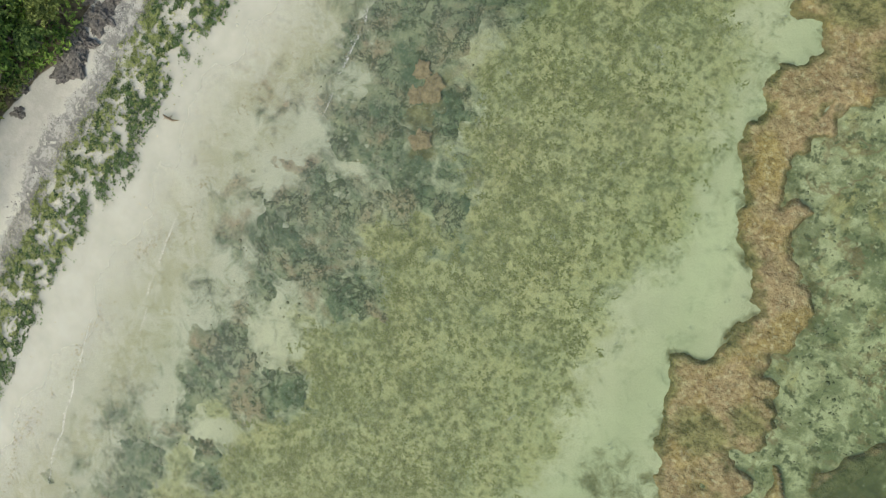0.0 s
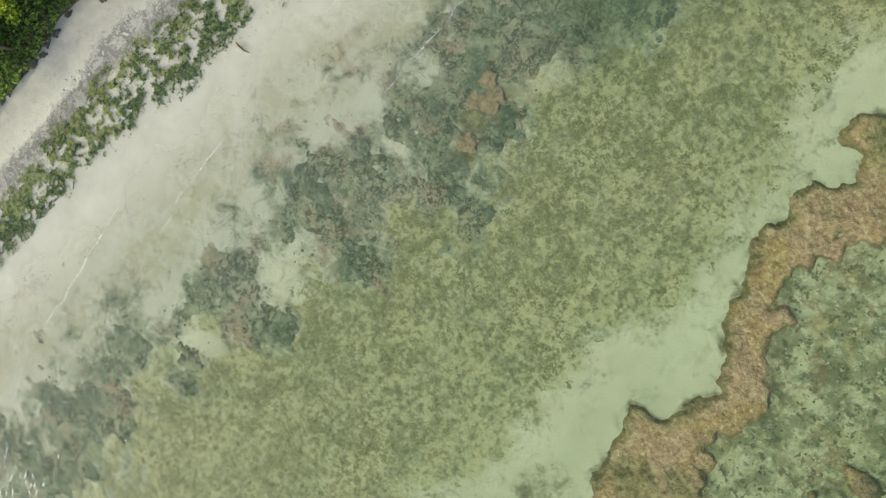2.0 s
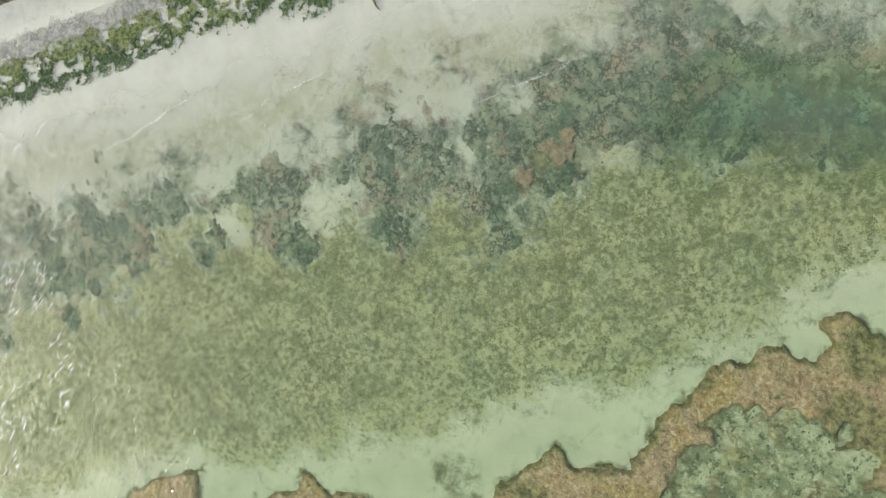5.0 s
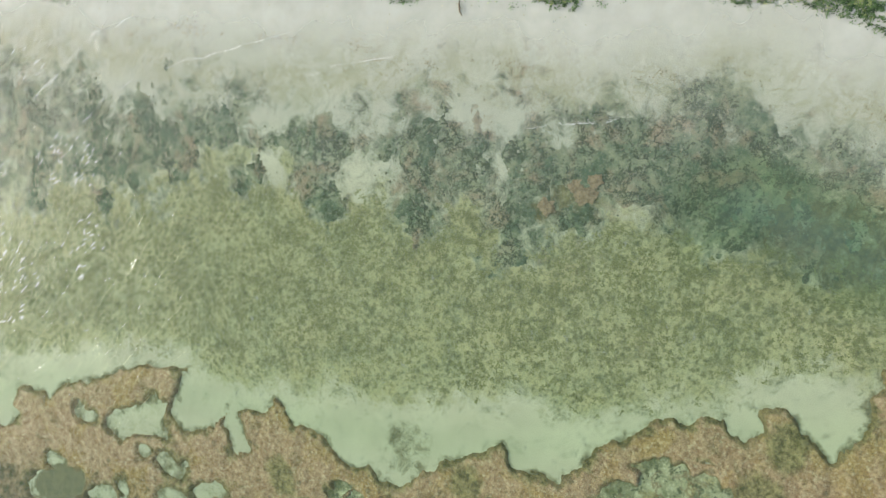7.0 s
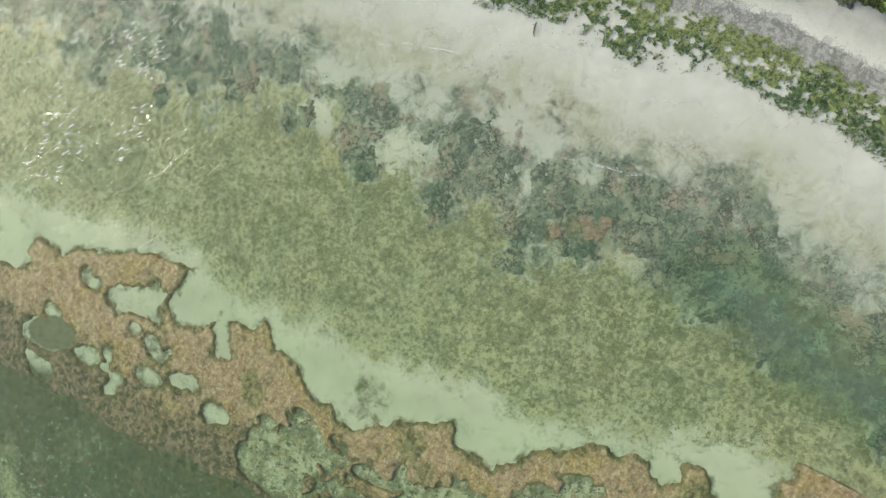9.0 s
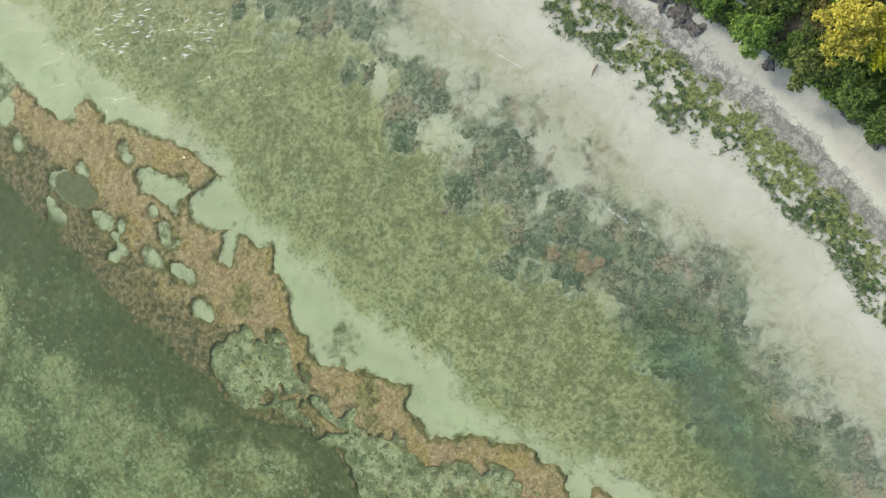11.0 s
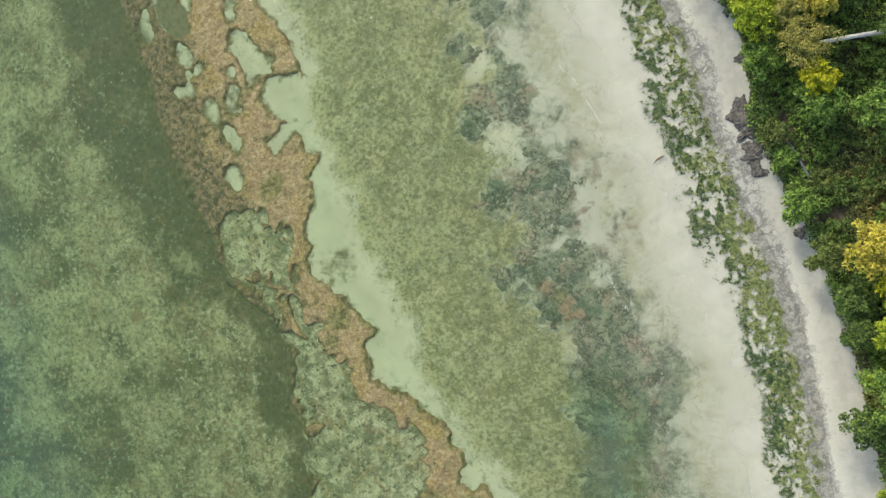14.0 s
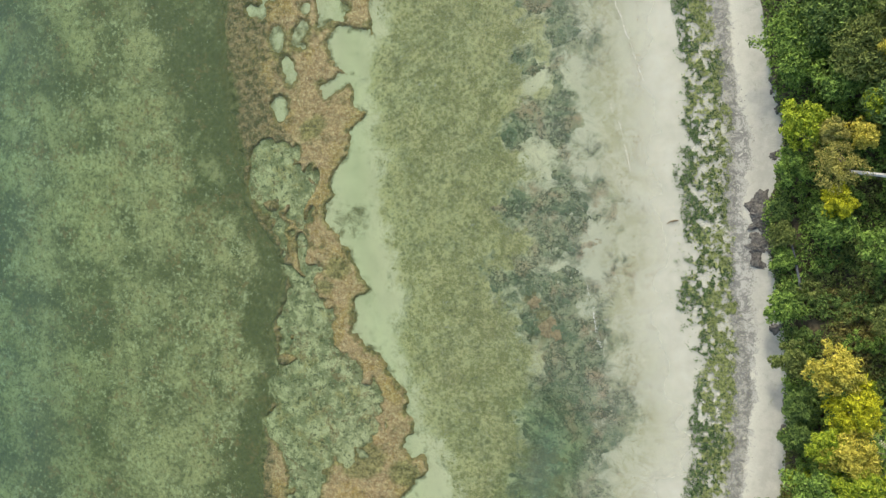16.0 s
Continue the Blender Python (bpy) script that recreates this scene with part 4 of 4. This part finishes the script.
def plant_template(name, colour, radius, height, clumps, per, leaf, seed, label, category, group, limbs=7):
    """A shrub or tree at the origin, with trunk, limbs and a crown of leaf clumps."""
    g = np.random.default_rng(seed)
    root = thing(name, label, category, group)
    a = g.random(clumps) * 2 * math.pi
    lobes = 1 + 0.22 * np.sin(3 * a + seed) + 0.16 * np.sin(5 * a + 2 * seed)
    rr = radius * 0.85 * lobes * np.sqrt(g.random(clumps))
    wob = 0.8 + 0.4 * g.random(clumps)
    cz = height * (0.52 + 0.42 * np.sqrt(np.clip(1 - (rr / radius) ** 2, 0, 1)) * wob * 0.95)
    c = np.stack([rr * np.cos(a) * wob, rr * np.sin(a) * wob, cz], -1)
    size = radius * (0.10 + 0.14 * g.random(clumps)) + 0.06
    v, f = leaf_cloud(c, size, per, leaf, seed + 1)
    part("crown", mesh_of(name + "_crown", v, f, LEAVES[colour]), root)
    r0 = 0.03 + 0.035 * radius
    pieces = [tube([(0, 0, -0.15), (0.05 * radius, 0.02, height * 0.3), (0, 0.06 * radius, height * 0.62)], [r0 * 1.3, r0, r0 * 0.6])]
    part("trunk", mesh_of(name + "_trunk", *pieces[0], BARK, True), root)
    for q in c[:: max(1, clumps // limbs)][:limbs]:
        part("branch", mesh_of(name + "_branch", *tube([(0, 0, height * 0.25), tuple(q * np.array([0.5, 0.5, 0.75])), tuple(q)], [r0 * 0.6, r0 * 0.4, r0 * 0.15], 5), BARK, True), root)
    return root


def ground_at(x, y):
    return float(ground_height(np.array([float(x)]), np.array([float(y)]))[0])


# trees and tall shrubs at the edge of the beach: x, y, radius, height, colour
WORDS = {"green": "leafy green", "dark": "dense dark green", "lime": "bright lime-green", "yellow": "sunlit yellow", "gold": "golden-leaved", "tan": "dry tan-leaved", "olive": "dull olive"}
TREES = [(22.7, 11.8, 1.9, 3.1, "green"), (24.4, 13.1, 2.2, 4.1, "dark"), (25.7, 10.9, 2.0, 4.6, "olive"), (28.7, 13.3, 2.8, 5.4, "olive"), (26.3, 7.9, 0.7, 4.4, "lime"), (25.8, 6.3, 0.8, 4.2, "gold"), (26.6, 10.6, 0.5, 4.9, "gold"), (22.4, 10.2, 0.9, 3.6, "green"), (23.0, 7.1, 1.4, 3.8, "lime"),
         (22.4, 4.9, 1.0, 3.0, "green"), (24.2, 6.6, 0.8, 4.1, "tan"), (24.6, 2.8, 0.9, 3.8, "yellow"), (24.5, 1.6, 1.2, 3.1, "green"), (22.0, 1.1, 0.8, 1.6, "olive"),
         (22.1, -0.4, 0.7, 1.4, "green"), (22.0, 2.5, 0.7, 1.4, "dark"), (22.1, -3.1, 1.0, 2.4, "green"), (22.6, -6.0, 1.0, 2.7, "olive"), (24.6, -6.2, 1.4, 4.6, "gold"),
         (25.6, -8.2, 1.4, 4.3, "yellow"), (24.3, -10.3, 1.1, 4.3, "lime"), (25.4, -10.6, 1.5, 4.5, "gold"), (22.9, -8.6, 1.1, 2.6, "dark"), (22.8, -10.3, 1.0, 2.4, "dark"),
         (23.7, -13.0, 1.4, 4.1, "green"), (27.2, 7.8, 1.6, 4.6, "dark"), (26.9, 0.4, 1.3, 3.5, "green"), (27.8, -3.5, 1.5, 3.5, "olive"), (25.9, -12.8, 1.6, 4.7, "lime"),
         (24.5, 9.3, 1.3, 3.8, "green"), (29.4, 2.8, 1.7, 4.7, "dark"), (29.8, -6.4, 1.8, 4.3, "green"), (23.7, -14.9, 1.6, 4.6, "green"), (21.6, -14.9, 1.1, 3.2, "dark"),
         (25.0, 17.6, 2.9, 3.8, "green"), (29.8, 19.4, 3.7, 4.9, "dark"), (35.6, 21.0, 4.3, 5.1, "dark")]
for k, (x, y, r, h, colour) in enumerate(TREES):
    t = plant_template("shrub_tree" if h > 2.2 else "shrub", colour, r, h, int(34 + 34 * r * r), 34, 0.10, 100 + 3 * k,
                       WORDS[colour] + " shrub with a rounded crown behind the beach", "tree" if h > 2.2 else "shrub", "bushes behind the beach")
    t.matrix_world = pose(x, y, ground_at(x, y) - 0.05, 0, 0, (k * 53) % 360)

# dense low ground cover
for name, colour, seed, lo, hi, label in (("green_ground_cover", "green", 201, 0.0, 0.47, "dense green creeping ground cover on the bank"),
                                          ("dark_ground_cover", "dark", 202, 0.43, 0.56, "dense dark green ground cover on the bank"),
                                          ("dry_ground_cover", "brown", 203, 0.72, 1.0, "dry brown ferns and grass on the bank"),
                                          ("olive_ground_cover", "olive", 204, 0.50, 0.80, "olive green ground cover on the bank")):
    px, py, luck = scatter(52000, 21, 37, -25, 25, seed)
    zone = fbm(px, py, 2.6, 205, 4) + 0.16 * smooth(24.2, 26, px) * smooth(-9, -5, py) * smooth(2.5, -1, py) - 0.03
    bare = np.maximum(smooth(0.8, 0.2, np.hypot((px - 23.6) / 1.7, (py + 4.2) / 1.3)), smooth(1.1, 0.6, np.hypot((px - 22.4) / 0.6, (py - 1.5) / 1.7)))
    ok = (zone > lo) & (zone < hi) & (px > line(py, LAND_EDGE) + 0.25 + 0.5 * (fbm(px, py, 0.9, 207) - 0.3)) & (luck > bare)
    px, py = px[ok], py[ok]
    tall = 0.15 + 0.75 * fbm(px, py, 1.1, 206, 3) * np.random.default_rng(seed).random(len(px)) ** 0.5
    v, f = leaf_cloud(np.stack([px, py, ground_height(px, py) + tall], -1), np.full(len(px), 0.14), 3, 0.10, seed)
    tagged(new(name, mesh_of(name, v, f, LEAVES[colour])), label, "ground cover", kind="stuff")

# coarse scrub that carries the bank on, inland and along the shore
for name, colour, seed, lo, hi, label in (("dark_green_scrub", "dark", 221, 0.0, 0.5, "dense dark green scrub farther along the bank"),
                                          ("olive_scrub", "olive", 222, 0.46, 1.0, "dull olive scrub farther along the bank")):
    px, py, luck = scatter(60000, 20, 80, -70, 70, seed)
    zone = fbm(px, py, 4.0, 223, 4)
    ok = (zone > lo) & (zone < hi) & (px > line(py, LAND_EDGE) + 0.6) & ((px > 36.5) | (np.abs(py) > 24.5))
    px, py = px[ok], py[ok]
    tall = 0.3 + 1.6 * fbm(px, py, 3.0, 224, 3) * np.random.default_rng(seed).random(len(px)) ** 0.5
    v, f = leaf_cloud(np.stack([px, py, ground_height(px, py) + tall], -1), np.full(len(px), 0.4), 5, 0.28, seed)
    tagged(new(name, mesh_of(name, v, f, LEAVES[colour])), label, "scrub", kind="stuff")

# low undergrowth: a few kinds, copied
LOW = [plant_template("undergrowth_bush", c, r, h, 13, 40, 0.09, 300 + k, "low " + w + " undergrowth bush on dark soil", "bush", "undergrowth behind the beach", 3)
       for k, (c, r, h, w) in enumerate([("green", 0.9, 0.9, "green"), ("dark", 1.0, 0.8, "dark green"), ("olive", 0.8, 0.7, "olive"), ("brown", 0.8, 0.5, "brown withered"), ("lime", 0.6, 0.8, "lime-green")])]
first = [True] * 5
spots = 0
for k in range(310):
    x, y = float(rng.uniform(21.3, 35)), float(rng.uniform(-23, 23))
    if x < float(line(y, LAND_EDGE)) + 0.55:
        continue
    lot = rng.random()
    if abs(x - 23.0) < 0.8 and abs(y - 1.0) < 2.0:
        continue
    meadow = 24.6 < x and -7 < y < 1
    kind = (3 if lot < 0.1 else 2 if lot < 0.5 else 0 if lot < 0.8 else 1) if meadow else (0 if lot < 0.35 else 1 if lot < 0.72 else 2 if lot < 0.88 else 4)
    m = pose(x, y, ground_at(x, y) - 0.05, 0, 0, float(rng.uniform(0, 360)))
    if first[kind]:
        LOW[kind].matrix_world = m
        first[kind] = False
    else:
        copy_thing(LOW[kind], m)

# ---------------------------------------------------------------- palm
def palm(x, y, top, height, seed):
    g = np.random.default_rng(seed)
    z = ground_at(x, y)
    root = thing("coconut_palm", "slender coconut palm with a pale bare trunk", "palm tree", at=pose(x, y, z))
    tx, ty = top[0] - x, top[1] - y
    pts = [(tx * s * s, ty * s * s, height * s - 0.2 * (s == 0)) for s in np.linspace(0, 1, 9)]
    v, f = tube(pts, [0.17, 0.15, 0.14, 0.135, 0.13, 0.125, 0.12, 0.12, 0.11], 12)
    part("trunk", mesh_of("palm_trunk", v, f, PALM_BARK, True), root)
    for k in range(13):
        a, droop = 2 * math.pi * k / 13 + g.uniform(-0.2, 0.2), g.uniform(0.5, 1.4)
        ln = g.uniform(2.0, 2.7)
        rib = [Vector((tx + math.cos(a) * ln * s, ty + math.sin(a) * ln * s, height + 0.5 * s - droop * s * s)) for s in np.linspace(0, 1, 12)]
        v, f = [], []
        side = Vector((-math.sin(a), math.cos(a), 0))
        for i in range(1, 11):
            for sgn in (-1, 1):
                for q in (0, 0.5):
                    p = rib[i].lerp(rib[i + 1], q)
                    w = 0.55 * math.sin(math.pi * (i + q) / 12) + 0.08
                    fwd = (rib[i + 1] - rib[i]).normalized()
                    o = len(v)
                    v += [p - fwd * 0.025, p + fwd * 0.025, p + sgn * side * w + fwd * 0.25 * w - Vector((0, 0, 0.25 * w))]
                    f.append((o, o + 1, o + 2))
        frond = part("frond", mesh_of("palm_frond", np.array([p[:] for p in v]), np.array(f), LEAVES["green"]), root)
        part("rib", mesh_of("palm_rib", *tube([tuple(p) for p in rib], list(np.linspace(0.03, 0.008, 12)), 5), BARK, True), frond)


palm(27.11, -10.52, (27.84, -10.59), 3.6, 5)


def leaning_tree(x, y, tip, height):
    """A pale bare trunk that leans far out, with a small crown at its end."""
    z = ground_at(x, y)
    root = thing("leaning_tree", "leaning tree with pale bare trunk and tan-yellow crown", "tree", at=pose(x, y, z))
    end = Vector((tip[0] - x, tip[1] - y, height))
    pts = [tuple(end * q + Vector((0, 0, 1.2 * q * (1 - q) - 0.2 * (q == 0)))) for q in np.linspace(0, 1, 9)]
    part("trunk", mesh_of("leaning_trunk", *tube(pts, list(np.linspace(0.14, 0.10, 9)), 12), PALM_BARK, True), root)
    g = np.random.default_rng(9)
    c = np.array(end[:]) + np.c_[g.normal(0, 0.55, 60), g.normal(0, 0.50, 60), g.normal(0.2, 0.32, 60)] + np.array([-0.6, 0.3, 0])
    part("crown", mesh_of("leaning_crown", *leaf_cloud(c, 0.2 + 0.2 * g.random(60), 70, 0.065, 10), LEAVES["tan"]), root)
    for q in c[::9]:
        part("branch", mesh_of("leaning_branch", *tube([tuple(end), tuple((np.array(end[:]) + q) / 2 + np.array([0, 0, 0.1])), tuple(q)], [0.06, 0.04, 0.015], 5), BARK, True), root)


leaning_tree(30.97, 3.67, (25.13, 4.41), 2.9)

# ---------------------------------------------------------------- driftwood, fallen log
def driftwood():
    root = thing("driftwood_branch", "small brown driftwood branch lying on wet sand", "driftwood", at=pose(16.00, 1.83, 0.02, 0, 0, 200))
    part("stem", mesh_of("driftwood_stem", *tube([(-0.32, 0.06, 0), (-0.05, 0.0, 0.04), (0.2, -0.03, 0.03), (0.42, 0.04, 0.0)], [0.02, 0.05, 0.04, 0.01], 8), DRIFTWOOD, True), root)
    for a, b in (((0.0, 0.0, 0.05), (0.12, 0.15, 0.04)), ((-0.15, 0.03, 0.04), (-0.22, -0.12, 0.02))):
        part("twig", mesh_of("driftwood_twig", *tube([a, b], [0.025, 0.006], 6), DRIFTWOOD, True), root)


driftwood()


def fallen_log():
    x, y = 22.78, -0.67
    root = thing("fallen_log", "grey fallen log lying in the undergrowth", "log", at=pose(x, y, ground_at(x, y) + 0.6, 0, 0, 0))
    part("stem", mesh_of("log_stem", *tube([(-0.35, 1.6, 0.1), (-0.1, 0.6, 0.05), (0.12, -0.5, 0), (0.3, -1.5, -0.05)], [0.05, 0.065, 0.075, 0.08], 9), LOG_GREY, True), root)


fallen_log()


# ---------------------------------------------------------------- orange coral rocks at the edge of the meadow
def coral_rock(x, y, size, arms, seed):
    bm = bmesh.new()
    bmesh.ops.create_icosphere(bm, subdivisions=3, radius=1.0)
    for vert in bm.verts:
        c = vert.co.normalized()
        a = math.atan2(c.y, c.x)
        k = 1 + 0.13 * math.cos(arms * a + seed) + 0.5 * noise.noise(c * 1.6 + Vector((seed, 0, 0))) + 0.35 * noise.noise(c * 4) + 0.25 * noise.noise(c * 9)
        vert.co = Vector((c.x * k, c.y * k * 0.85, c.z * 0.16 * (0.7 + 0.6 * abs(noise.noise(c * 3)))))
    me = bpy.data.meshes.new("coral_rock")
    bm.to_mesh(me)
    bm.free()
    me.materials.append(ORANGE)
    ob = new("coral_rock", me)
    ob.matrix_world = pose(x, y, ground_at(x, y) + 0.06, 0, 0, seed * 40) @ Matrix.Diagonal((size, size, size, 1))
    tagged(ob, "orange-tan coral rock on the lagoon floor", "coral rock", "coral rocks by the meadow")


for k, (x, y, size, arms) in enumerate([(7.39, -3.39, 0.38, 5), (8.19, -4.96, 0.5, 3), (8.84, -5.41, 0.36, 3), (8.56, -4.49, 0.3, 4)]):
    coral_rock(x, y, size, arms, k + 1)


# ---------------------------------------------------------------- foam lines of small waves
def foam_line(points, width, count, seed):
    g = np.random.default_rng(seed)
    p = np.array(points, float)
    t = np.sort(g.random(count)) * (len(p) - 1)
    i = np.minimum(t.astype(int), len(p) - 2)
    q = p[i] + (p[i + 1] - p[i]) * (t - i)[:, None]
    d = p[i + 1] - p[i]
    d /= np.linalg.norm(d, axis=1, keepdims=True)
    ends = np.sin(math.pi * t / (len(p) - 1)) ** 0.6
    off = g.exponential(width, count) * ends * (0.3 + 1.4 * vnoise(q[:, 0], q[:, 1], 0.6, seed))
    wob = 0.25 * (vnoise(q[:, 0], q[:, 1], 0.7, seed + 1) - 0.5)
    x, y = q[:, 0] + d[:, 1] * (off + wob), q[:, 1] - d[:, 0] * (off + wob)
    size = (0.004 + 0.014 * g.random(count)) * (0.4 + 0.6 * ends) * np.exp(-off / 0.35) * smooth(0.25, 0.6, vnoise(q[:, 0], q[:, 1], 0.5, seed + 2)) + 0.002
    v, f = lumps(x, y, np.full(count, 0.004), size, 0.25, seed)
    tagged(new("wave_foam", mesh_of("wave_foam", v, f, FOAM_GLINT, True)), "thin white line of foam on a small wave", "foam", kind="stuff")


foam_line([(11.9, -6.6), (11.4, -5.4), (11.2, -3.9), (10.6, -1.6)], 0.10, 550, 401)
foam_line([(13.5, 4.5), (13.2, 6.1), (12.9, 7.5), (11.8, 9.9)], 0.03, 380, 402)
foam_line([(14.2, 10.3), (13.3, 12.9), (12.7, 14.8), (11.9, 17.2)], 0.05, 700, 406)
foam_line([(8.99, 25.74), (11.08, 23.86), (13.44, 21.71), (14.37, 19.10)], 0.06, 1500, 404)
foam_line([(6.95, 23.81), (8.73, 21.82), (10.47, 20.40), (11.10, 18.96)], 0.07, 700, 405)

# short white flecks that stand in for sun glints on the chop
g = np.random.default_rng(431)
fx, fy, luck = scatter(420, -3, 13, 18.5, 27, 432)
ok = (luck < smooth(18.5, 22.5, fy)) & (fbm(fx, fy, 2.5, 433, 3) > 0.46)
fx, fy = fx[ok], fy[ok]
turn = -0.75 + 0.25 * g.normal(size=len(fx))
reach = 0.10 + 0.22 * g.random(len(fx))
along = np.linspace(-1, 1, 12)[None, :]
bend = 0.04 * g.normal(size=(len(fx), 1)) * along ** 2
px = fx[:, None] + np.cos(turn)[:, None] * reach[:, None] * along - np.sin(turn)[:, None] * bend
py = fy[:, None] + np.sin(turn)[:, None] * reach[:, None] * along + np.cos(turn)[:, None] * bend
size = (0.020 + 0.018 * g.random((len(fx), 1))) * (1 - along ** 2) + 0.003
v, f = lumps(px.ravel(), py.ravel(), np.full(px.size, 0.004), size.ravel(), 0.25, 434)
tagged(new("glint_flecks", mesh_of("glint_flecks", v, f, FOAM_GLINT, True)), "short white flecks standing in for sun glints on the waves", "foam", kind="stuff")

# ---------------------------------------------------------------- specks of weed and debris on the wet sand
px, py, luck = scatter(50000, 9, 16.5, -22, 22, 411)
near = np.abs(px - line(py, [(-17.2, 13.0), (-10.8, 14.2), (-8.1, 13.7), (-3.5, 13.1), (1.9, 13.7), (4.6, 12.9), (8.2, 14.0), (24.3, 13.7)]) - 1.4 * (fbm(px, py, 2.0, 412) - 0.5))
cover = 0.45 * smooth(0.4, 0.0, near) * smooth(0.46, 0.62, fbm(px, py, 1.2, 413, 5, 0.6)) + 0.004
ok = luck < cover
px, py = px[ok], py[ok]
v, f = blades(px, py, np.maximum(ground_height(px, py), 0.0) + 0.004, 2, 0.06, 0.03, 0.01, 414)
tagged(new("drifted_weed", mesh_of("drifted_weed", v, f, DEBRIS)), "scattered brown specks of drifted weed on wet sand", "debris", kind="stuff")
